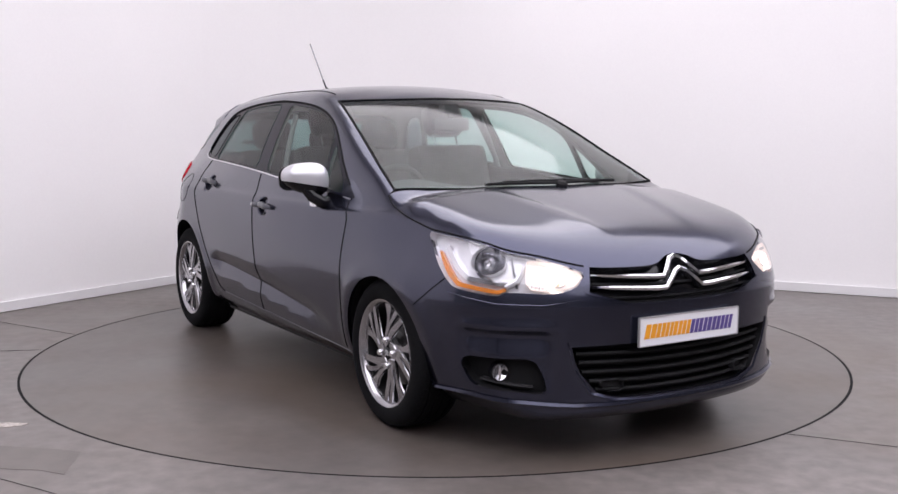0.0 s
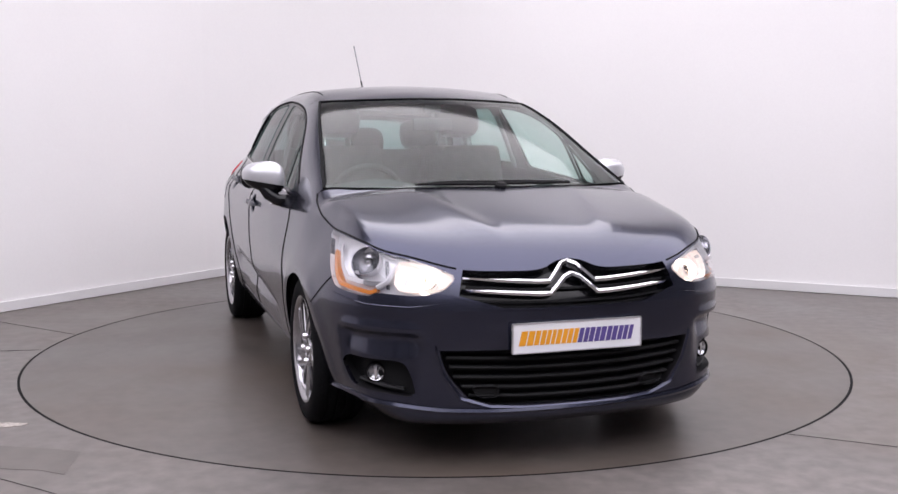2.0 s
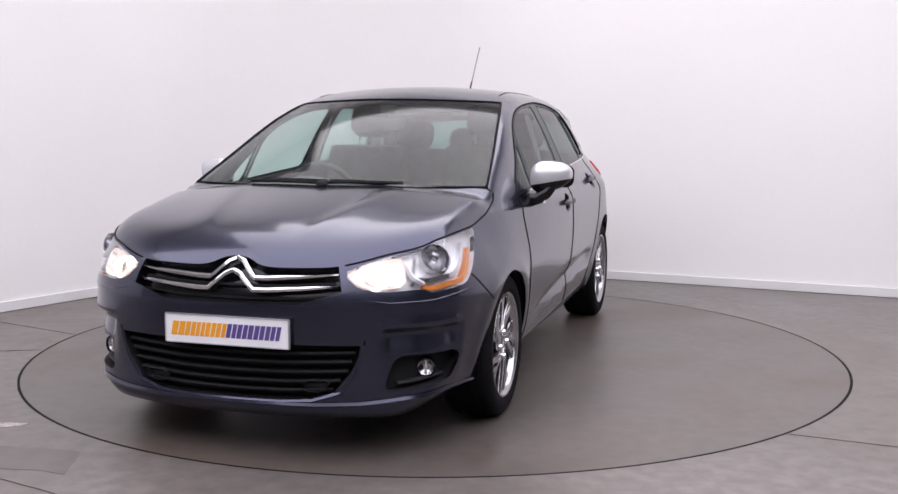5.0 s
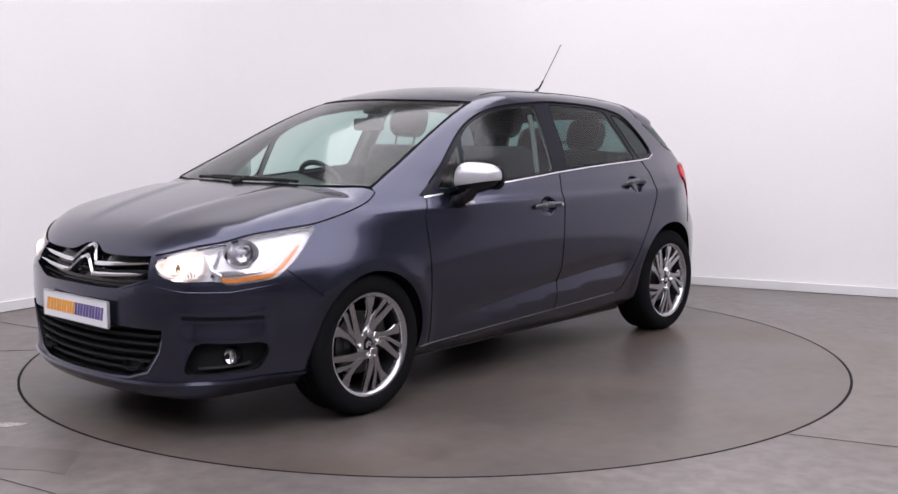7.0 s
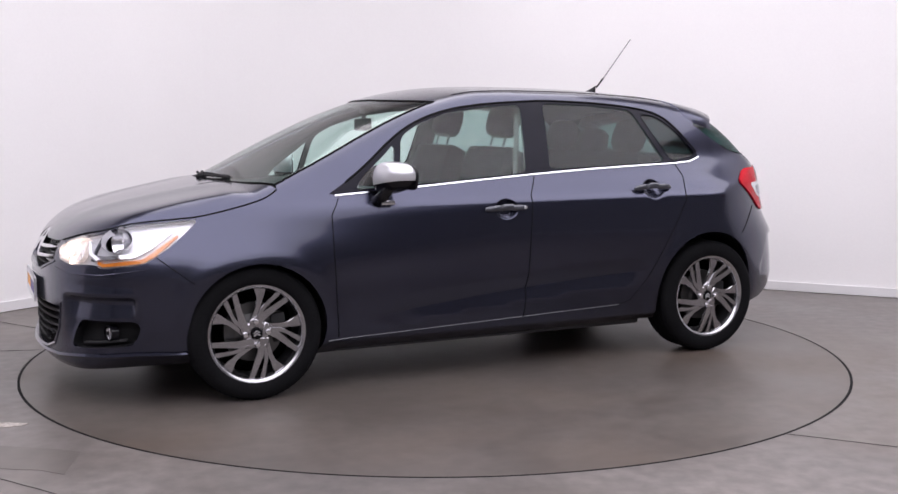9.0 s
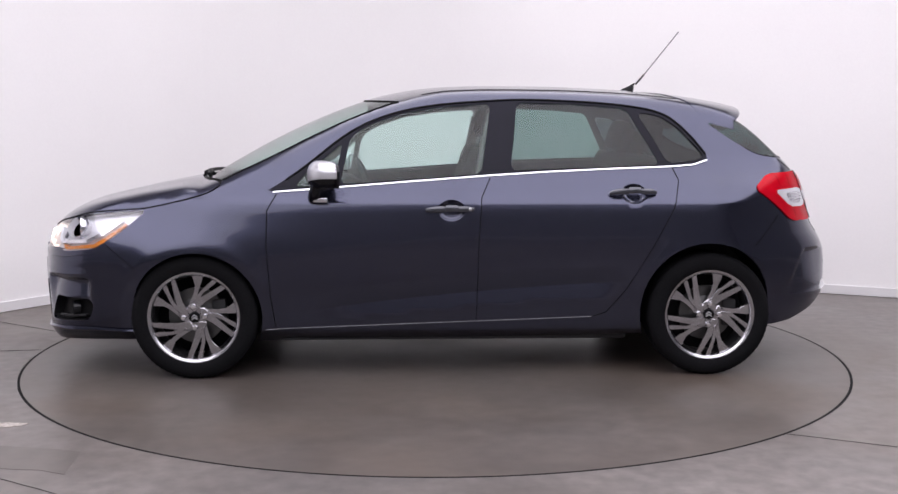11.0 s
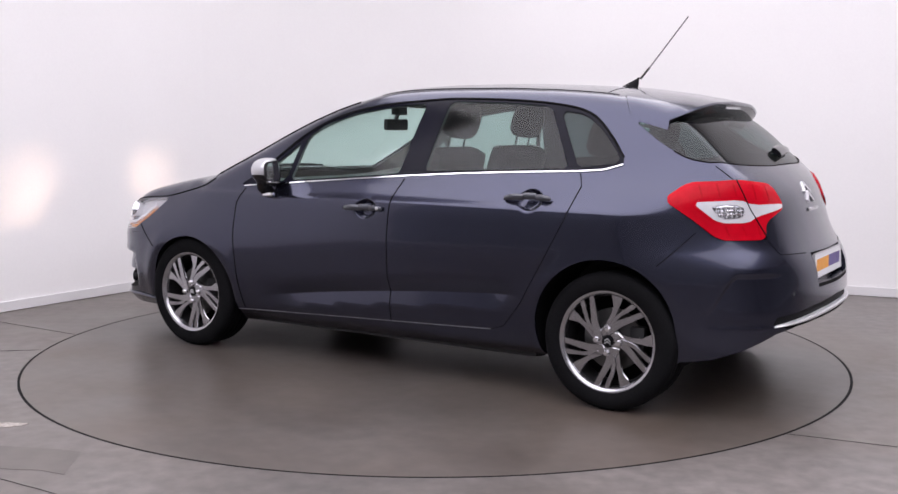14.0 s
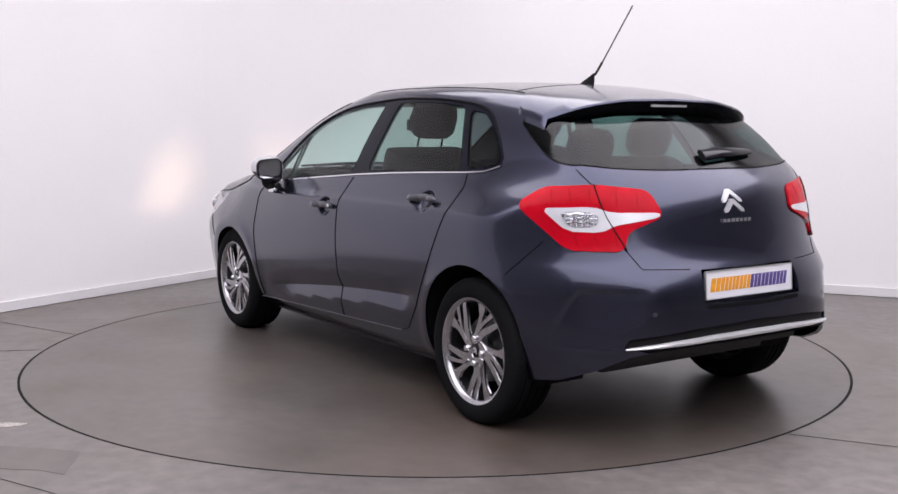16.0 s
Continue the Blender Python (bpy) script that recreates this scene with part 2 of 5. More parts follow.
    for px, py, sx, sy in PANELS:
        lamp = thing("ceiling_light", "large flush white ceiling light panel", "ceiling light", "ceiling lights")
        lamp.location = (px, py, CEILING)
        bm = bmesh.new()
        for a, b, c, d in ((-1, 1, -1, -0.998), (-1, 1, 0.998, 1), (-1, -0.998, -0.998, 0.998), (0.998, 1, -0.998, 0.998)):
            box(bm, a * (sx / 2 + 0.004), b * (sx / 2 + 0.004), c * (sy / 2 + 0.004), d * (sy / 2 + 0.004), -0.08, 0.0)
        part("frame", bm, SATIN, lamp, smooth=False)
        bm = bmesh.new()
        box(bm, -sx / 2, sx / 2, -sy / 2, sy / 2, -0.06, -0.03)
        part("diffuser", bm, PANEL_GLOW, lamp, smooth=False)
    # joints cut in the floor
    for x0, y0, x1, y1 in ((1.45, -1.71, 2.9, -2.38), (-2.9, -0.13, -2.25, -0.06), (-3.0, 0.90, -2.215, 0.385), (-1.62, -2.21, -0.9, -2.66)):
        bm = bmesh.new()
        d = Vector((x1 - x0, y1 - y0, 0))
        n = Vector((-d.y, d.x, 0)).normalized() * 0.003
        k = 14
        up, dn = [], []
        for i in range(k + 1):
            p = Vector((x0, y0, 0)) + d * i / k + n * random.uniform(-0.8, 0.8)
            up.append(p + n * 0.6), dn.append(p - n * 0.6)
        prism(bm, [(p.x, p.y) for p in up + dn[::-1]], 0.0005, 0.0022, "z")
        tagged(part("floor_joint", bm, JOINT, smooth=False), "thin dark joint across the concrete floor", "floor joint", kind="structure")
    bm = bmesh.new()
    pts = []
    for i in range(26):
        a = 2 * math.pi * i / 26
        r = random.uniform(0.55, 1.15)
        pts.append((-1.85 + 0.105 * r * math.cos(a), -1.555 + 0.036 * r * math.sin(a)))
    prism(bm, pts, 0.0005, 0.002, "z")
    tagged(part("floor_scuff", bm, SCUFF, smooth=False), "pale scraped patch on the concrete floor", "scuff", kind="structure")
    bm = bmesh.new()
    up = [(-2.6 + 0.11 * i, -1.72 - 0.018 * i + random.uniform(-0.012, 0.012)) for i in range(12)]
    dn = [(x + 0.03, y - 0.26 + random.uniform(-0.012, 0.012)) for x, y in up]
    prism(bm, up + dn[::-1], 0.0003, 0.0012, "z")
    tagged(part("floor_patch", bm, PATCH, smooth=False), "slightly darker band of the floor", "floor patch", kind="structure")


def turntable():
    t = thing("turntable", "round flush grey concrete car turntable with dark rim gap", "turntable")
    bm = bmesh.new()
    lathe(bm, [(2.2265, -0.05), (2.2265, -0.0012), (2.2262, 0.0)], 180, m=Matrix(((1, 0, 0, 0), (0, 0, 1, 0), (0, 1, 0, 0), (0, 0, 0, 1))))
    part("deck", bm, TABLE, t, "smooth grey turntable deck")
    # Added black strip puts the rim gap's shade into colour.
    bm = bmesh.new()
    lathe(bm, [(2.2267, -0.03), (2.2267, -0.0006), (2.2385, -0.0006), (2.2385, -0.03)], 180, m=Matrix(((1, 0, 0, 0), (0, 0, 1, 0), (0, 1, 0, 0), (0, 0, 0, 1))), close=False)
    part("rim_gap_strip", bm, SEAL, t, "black strip that darkens the rim gap")
    return t
# ---- the car's outer form ----
def curve(xs, ys):
    """A smooth curve through the given heights (monotone cubic)."""
    xs, ys = np.array(xs, float), np.array(ys, float)
    h, d = np.diff(xs), np.diff(ys) / np.diff(xs)
    m = np.empty(len(xs))
    m[0], m[-1] = d[0], d[-1]
    for i in range(1, len(xs) - 1):
        m[i] = 0 if d[i - 1] * d[i] <= 0 else 2 * d[i - 1] * d[i] / (d[i - 1] + d[i])

    def at(x):
        x = np.clip(np.asarray(x, float), xs[0], xs[-1])
        i = np.clip(np.searchsorted(xs, x) - 1, 0, len(h) - 1)
        t = (x - xs[i]) / h[i]
        a, b = ys[i], ys[i + 1]
        return (a * (1 + 2 * t) * (1 - t) ** 2 + b * t * t * (3 - 2 * t)
                + h[i] * t * (1 - t) * (m[i] * (1 - t) - m[i + 1] * t))
    return at


raw_profile = curve([-2.3, -2.05, -1.9, -1.84, -1.72, -1.6, -1.5, -1.35, -1.27, -1.05, -0.83, -0.5, -0.2, -0.02, 0.15, 0.324, 0.499,
                 0.678, 0.86, 1.046, 1.22, 1.30, 1.38, 1.5, 1.62, 1.82, 2.0, 2.1, 2.2, 2.3],
                [0.5, 0.85, 1.03, 1.09, 1.195, 1.30, 1.365, 1.42, 1.44, 1.468, 1.483, 1.495, 1.497, 1.492, 1.48, 1.452, 1.405,
                 1.34, 1.26, 1.165, 1.065, 1.018, 0.999, 0.976, 0.952, 0.906, 0.853, 0.80, 0.70, 0.55])


def profile(x):
    """The centre line, eased over the bonnet and the roof so that reflections run without kinks."""
    ease = 0.07 * np.clip((np.asarray(x, float) - 1.42) / 0.1, 0, 1) + 0.08 * np.clip((0.25 - np.abs(np.asarray(x, float) + 0.35)) / 0.2, 0, 1)
    return sum(raw_profile(x + ease * d) for d in (-1, -0.67, -0.33, 0, 0.33, 0.67, 1)) / 7


crown = curve([-2.2, -1.7, -1.2, 0, 0.3, 0.8, 1.2, 1.4, 1.8, 2.2], [0.22, 0.2, 0.14, 0.13, 0.2, 0.24, 0.16, 0.07, 0.06, 0.10])
section = curve([0.12, 0.18, 0.25, 0.4, 0.55, 0.7, 0.82, 0.885, 0.92, 0.98, 1.024, 1.1, 1.2, 1.3, 1.4, 1.47, 1.55],
                [0.65, 0.745, 0.824, 0.864, 0.884, 0.893, 0.889, 0.8795, 0.858, 0.829, 0.807, 0.775, 0.728, 0.675, 0.617, 0.57, 0.51])
low_plan = curve([-2.2, -2.1, -1.9, -1.7, -1.5, -1.3, -0.9, 0.9, 1.3, 1.5, 1.7, 1.9, 2.1, 2.3],
                 [0.76, 0.80, 0.89, 0.95, 0.985, 1.0, 1.0, 1.0, 1.003, 0.995, 0.965, 0.91, 0.83, 0.72])
high_plan = curve([-2.2, -1.9, -1.6, -1.3, -1.0, -0.5, 0, 0.5, 0.9, 1.2, 1.5, 1.9, 2.3],
                  [0.70, 0.80, 0.87, 0.925, 0.962, 0.995, 1.0, 0.985, 0.957, 0.93, 0.872, 0.80, 0.7])
nose = curve([0.1, 0.14, 0.17, 0.2, 0.24, 0.3, 0.4, 0.5, 0.6, 0.68, 0.75, 0.8, 0.9], [2.03, 2.12, 2.165, 2.19, 2.197, 2.195, 2.20, 2.205, 2.205, 2.185, 2.15, 2.11, 2.0])
tail = curve([0.15, 0.2, 0.25, 0.35, 0.45, 0.6, 0.66, 0.70, 0.74, 0.8, 0.9, 0.99, 1.05, 1.15],
             [1.92, 1.98, 2.03, 2.08, 2.095, 2.088, 2.070, 2.048, 2.022, 1.995, 1.967, 1.945, 1.925, 1.88])


def step(a, b, x):
    t = np.clip((x - a) / (b - a), 0, 1)
    return t * t * (3 - 2 * t)


FORE, AFT, ARC = 1.35, -1.25, 0.8


def door_crease(x):
    """Height of the crease low on the doors."""
    return 0.432 - 0.0936 * x - 0.032 * x * x


HANDLES = ((0.015, 0.853), (-0.907, 0.929))


def hollows(x, a, z):
    """Channels pressed into the bumper corners and bowls behind the door handles."""
    u = np.where(x > FORE, FORE + ARC * np.arctan2(x - FORE, a), np.where(x < AFT, AFT - ARC * np.arctan2(AFT - x, a), x))
    front = step(1.765, 1.81, u) * step(2.11, 2.03, u) * step(0.518, 0.488, z) * (0.5 * step(0.27, 0.41, z) + 0.5 * step(0.40, 0.49, z))
    edge = 0.640 - 0.16 * step(-1.80, -1.68, u)
    rear = step(edge + 0.008, edge - 0.022, z) * step(-1.665, -1.71, u) * step(-2.04, -1.88, u) * step(0.395, 0.44, z) * (0.45 + 0.55 * step(0.44, 0.60, z))
    brow = step(1.765, 1.81, u) * step(2.11, 2.03, u) * np.exp(-((z - 0.528) / 0.014) ** 2)
    out = 0.040 * front + 0.020 * rear - 0.005 * brow
    for cx, cz in HANDLES:
        q = ((x - cx) / 0.070) ** 2 + ((z - cz) / 0.054) ** 2
        out = out + 0.022 * step(1.0, 0.25, q) * (a > 0.5)
    return out


def depth(x, y, z):
    """How far a point lies inside the car's skin; x ahead, y to its left, z up from the floor."""
    a = np.abs(y)
    front = x > 0
    mix = np.where(front, step(0.58, 0.93, z), step(0.88, 1.14, z))
    plan = low_plan(x) * (1 - mix) + high_plan(x) * mix
    for cx in (1.304, -1.304):
        r = np.hypot(x - cx, z - 0.318)
        plan = plan + 0.010 * np.exp(-((r - 0.37) / 0.05) ** 2) * step(0.75, 0.55, z)
    side = section(z) * plan
    crease = door_crease(x)
    fold = np.where(z < crease, np.clip((z - crease + 0.075) / 0.075, 0, 1), np.clip((crease + 0.085 - z) / 0.085, 0, 1) ** 1.5) * step(-0.90, -0.70, x) * step(0.82, 0.45, x)
    side = side - 0.024 * fold
    top = profile(x) - crown(x) * a * a
    off = a - 0.24 - 0.23 * (2.0 - x)
    ridge = np.where(off < 0, np.exp(-(off / 0.045) ** 2), np.exp(-(off / 0.11) ** 2)) * step(1.30, 1.45, x) * step(2.08, 1.85, x)
    top = top + 0.0065 * ridge
    slope = (profile(x + 0.01) - profile(x - 0.01)) / 0.02
    ahead = nose(z) - 0.25 * a ** 2 - 0.55 * a ** 6 - x
    behind = x + tail(z) - 0.20 * a ** 2 - 0.9 * a ** 6
    f = np.stack([side - a, (top - z) / np.sqrt(1 + slope ** 2), ahead, behind])
    k = 0.022
    return -k * np.log(np.exp(-np.clip(f, -1.5, 9) / k).sum(0)) - hollows(x, a, z)


def meet(o, d, far=1.4, near=0.0):
    """Where the rays from o along d leave the skin."""
    lo, hi = np.full(len(o), near), np.full(len(o), far)
    for _ in range(26):
        mid = (lo + hi) / 2
        q = o + d * mid[:, None]
        inside = depth(q[:, 0], q[:, 1], q[:, 2]) > 0
        lo, hi = np.where(inside, mid, lo), np.where(inside, hi, mid)
    return o + d * lo[:, None]


def outward(p, e=0.004):
    g = np.stack([depth(*(p - e * np.eye(3)[i]).T) - depth(*(p + e * np.eye(3)[i]).T) for i in range(3)], 1)
    return g / np.linalg.norm(g, axis=1)[:, None]


def from_side(uv):
    """Skin points from the side chart: u runs round the car at height v, u = x along the flank."""
    uv = np.asarray(uv, float)
    u = uv[:, 0]
    turn = np.clip((u - FORE) / ARC, 0, math.pi / 2) - np.clip((AFT - u) / ARC, 0, math.pi / 2)
    o = np.stack([np.clip(u, AFT, FORE), 0 * u, uv[:, 1]], 1)
    return meet(o, np.stack([np.sin(turn), np.cos(turn), 0 * u], 1))


def from_top(xy):
    xy = np.asarray(xy, float)
    o = np.stack([xy[:, 0], xy[:, 1], np.full(len(xy), 0.62)], 1)
    return meet(o, np.tile([0.0, 0.0, 1.0], (len(o), 1)))


def to_side(p):
    p = np.asarray(p, float)
    x, y = p[:, 0], np.abs(p[:, 1])
    u = np.where(x > FORE, FORE + ARC * np.arctan2(x - FORE, y), np.where(x < AFT, AFT - ARC * np.arctan2(AFT - x, y), x))
    return np.stack([u, p[:, 2]], 1)


# ---- the car's panels ----
def dense(pts, gap=0.022, closed=True):
    out = []
    n = len(pts)
    for i in range(n if closed else n - 1):
        a, b = np.array(pts[i], float), np.array(pts[(i + 1) % n], float)
        k = max(1, int(math.ceil(np.linalg.norm(b - a) / gap)))
        out += [tuple(a + (b - a) * j / k) for j in range(k)]
    if not closed:
        out.append(tuple(map(float, pts[-1])))
    return out


def soften(pts, times=2, cut=0.2, most=0.022):
    """Round an outline's corners."""
    for _ in range(times):
        out = []
        for i, a in enumerate(pts):
            b = pts[(i + 1) % len(pts)]
            a_, b_ = np.array(a, float), np.array(b, float)
            k = min(cut, most / max(np.linalg.norm(b_ - a_), 1e-6))
            out += [tuple(a_ + (b_ - a_) * k), tuple(a_ + (b_ - a_) * (1 - k))]
        pts, most = out, most / 3
    return pts


def within(q, poly):
    q, poly = np.asarray(q, float), np.asarray(poly, float)
    r = np.zeros(len(q), bool)
    x0, y0 = poly[-1]
    for x1, y1 in poly:
        if y0 != y1:
            r ^= ((y1 > q[:, 1]) != (y0 > q[:, 1])) & (q[:, 0] < (x0 - x1) * (q[:, 1] - y1) / (y0 - y1) + x1)
        x0, y0 = x1, y1
    return r


def sheet(domain, outlines, gap, lines=()):
    """Triangulate a flat domain so that every outline lies on edges; returns points, triangles and each triangle's outline."""
    from mathutils.geometry import delaunay_2d_cdt
    vs, es = [], []
    for loop in [domain] + [o for _, o in outlines]:
        k = len(vs)
        vs += [Vector(p) for p in loop]
        es += [(k + i, k + (i + 1) % len(loop)) for i in range(len(loop))]
    for run in lines:
        k = len(vs)
        vs += [Vector(p) for p in run]
        es += [(k + i, k + i + 1) for i in range(len(run) - 1)]
    d = np.array(domain)
    lo, hi = d.min(0), d.max(0)
    gx, gy = np.meshgrid(np.arange(lo[0] + gap / 2, hi[0], gap), np.arange(lo[1] + gap / 2, hi[1], gap))
    gx[1::2] += gap / 2
    g = np.stack([gx.ravel(), gy.ravel()], 1)
    g = g[within(g, d)]
    vs += [Vector(p) for p in g]
    v, _, f, *_ = delaunay_2d_cdt(vs, es, [], 0, 1e-5)
    v, f = np.array([tuple(p) for p in v]), np.array([t for t in f if len(t) == 3])
    mid = v[f].mean(1)
    owner = np.full(len(f), -2)
    owner[within(mid, d)] = -1
    for i, (_, o) in reversed(list(enumerate(outlines))):
        owner[(owner > -2) & within(mid, o)] = i
    return v, f, owner


def skin_mesh(name, flat, faces, lift, mats, parent, label="", sink=0.0, side=1, both=False, inner=0.0, rim=True):
    """A panel of the skin: the flat triangles laid on the car's form, sunk or proud by sink, its edge turned back."""
    used = np.unique(faces)
    remap = np.full(len(flat), -1)
    remap[used] = np.arange(len(used))
    f = remap[faces]
    p = lift(flat[used])
    n = outward(p)
    base = p.copy()
    p = p + n * sink
    count = {}
    for t in f:
        for a, b in ((t[0], t[1]), (t[1], t[2]), (t[2], t[0])):
            count[(min(a, b), max(a, b))] = count.get((min(a, b), max(a, b)), 0) + 1
    edge = [e for e, c in count.items() if c == 1 and not (abs(base[e[0]][1]) < 2e-3 and abs(base[e[1]][1]) < 2e-3)]
    verts, normals, tris, slot = [], [], [], []
    mid = np.abs(base[:, 1]) < 2e-3
    shared = {}

    def add(points, directions, layer, second):
        """Append points; the second half shares those on the centre line with the first."""
        keep = ~mid if second else np.ones(len(points), bool)
        idx = np.empty(len(points), int)
        idx[keep] = len(verts) + np.arange(keep.sum())
        if second:
            idx[mid] = shared[layer][mid]
        shared[layer] = idx
        verts.extend(points[keep].tolist())
        normals.extend(directions[keep].tolist())
        return idx

    for s in ((1, -1) if both else (side,)):
        second = both and s < 0
        flip = np.array([1, s, 1])
        P, N = p * flip, n * flip
        # keep the winding outward
        c = np.cross(P[f[:, 1]] - P[f[:, 0]], P[f[:, 2]] - P[f[:, 0]])
        fo = np.where(((c * N[f[:, 0]]).sum(1) < 0)[:, None], f[:, ::-1], f)
        tris += add(P, N, "outer", second)[fo].tolist()
        slot += [0] * len(fo)
        if inner:
            tris += add(P - N * inner, -N, "inner", second)[fo[:, ::-1]].tolist()
            slot += [1] * len(fo)
        if rim:
            back = -inner if inner else (-0.016 if abs(sink) < 0.004 else -sink)
            for a, b in edge:
                k3 = len(verts)
                q = [P[a], P[b], P[b] + N[b] * back, P[a] + N[a] * back]
                nn = np.cross(q[1] - q[0], q[2] - q[0])
                nn = nn / (np.linalg.norm(nn) + 1e-9)
                verts += [list(map(float, w)) for w in q]
                normals += [nn.tolist()] * 4
                tris += [[k3, k3 + 1, k3 + 2], [k3, k3 + 2, k3 + 3]]
                slot += [0, 0]
    me = bpy.data.meshes.new(name)
    me.from_pydata(verts, [], tris)
    me.polygons.foreach_set("material_index", slot)
    me.shade_smooth()
    me.normals_split_custom_set_from_vertices(normals)
    for mt in mats:
        me.materials.append(mt)
    ob = new(name, me)
    ob.parent = parent
    if label:
        tagged(ob, label)
    return ob


def round_off(pts, times=3):
    """Smooth an open line and keep its ends."""
    for _ in range(times):
        out = [pts[0]]
        for p, q in zip(pts, pts[1:]):
            out += [tuple(0.75 * a + 0.25 * b for a, b in zip(p, q)), tuple(0.25 * a + 0.75 * b for a, b in zip(p, q))]
        pts = out[:1] + out[2:-1] + [pts[-1]]
    return pts


MIDF, MIDR = FORE + ARC * math.pi / 2, AFT - ARC * math.pi / 2
LIP = [(MIDF, 0.772), (2.55, 0.766), (2.489, 0.735), (2.35, 0.735), (2.211, 0.740), (2.132, 0.757), (2.027, 0.786), (1.923, 0.803),
       (1.82, 0.836), (1.626, 0.852), (1.537, 0.858), (1.322, 0.907), (1.23, 0.935), (1.175, 0.972)]
SCREEN_SIDE = [(1.17, 0.735), (1.0, 0.708), (0.87, 0.684), (0.65, 0.645), (0.45, 0.606), (0.28, 0.568)]
ROOF_SIDE = [(0.0, 0.56), (-0.4, 0.553), (-0.8, 0.545), (-1.1, 0.54), (-1.25, 0.55), (-1.32, 0.60)]
TAIL_GLASS = [(-1.338, 0.63), (-1.444, 0.655), (-1.57, 0.666), (-1.65, 0.660), (-1.704, 0.640), (-1.755, 0.55), (-1.80, 0.40), (-1.832, 0.217), (-1.838, 0.0)]
SCREEN_TOP = [(0.28, 0.568), (0.36, 0.46), (0.42, 0.337), (0.46, 0.2), (0.48, 0.0)]
SCREEN_LOW = [(1.365, 0.0), (1.35, 0.2), (1.30, 0.42), (1.235, 0.62), (1.17, 0.735)]
BELT = [(0.905, 0.940), (0.611, 0.962), (0.252, 0.990), (-0.167, 1.021), (-0.512, 1.042), (-0.792, 1.054), (-1.114, 1.065), (-1.226, 1.073), (-1.315, 1.098)]
DLO_TOP = [(-1.312, 1.13), (-1.189, 1.272), (-1.09, 1.345), (-0.905, 1.380), (-0.648, 1.400), (-0.353, 1.409), (-0.211, 1.402), (0.036, 1.386), (0.249, 1.354),
           (0.43, 1.294), (0.574, 1.211), (0.773, 1.045), (0.93, 0.950)]

LIP, SCREEN_SIDE, TAIL_GLASS, SCREEN_TOP, SCREEN_LOW, DLO_TOP = (round_off(line_, 2) for line_ in (LIP, SCREEN_SIDE, TAIL_GLASS, SCREEN_TOP, SCREEN_LOW, DLO_TOP))


def ring_arch(cx, r, cz, n=40):
    """The wheel opening in the side chart."""
    pts = []
    for i in range(n):
        a = 2 * math.pi * i / n
        x, z = cx + r * math.cos(a), cz + r * math.sin(a)
        pts.append((x, max(z, 0.05)))
    q = []
    for x, z in pts:
        y = 0.87
        q.append(tuple(to_side(np.array([[x, y, z]]))[0]))
    return q


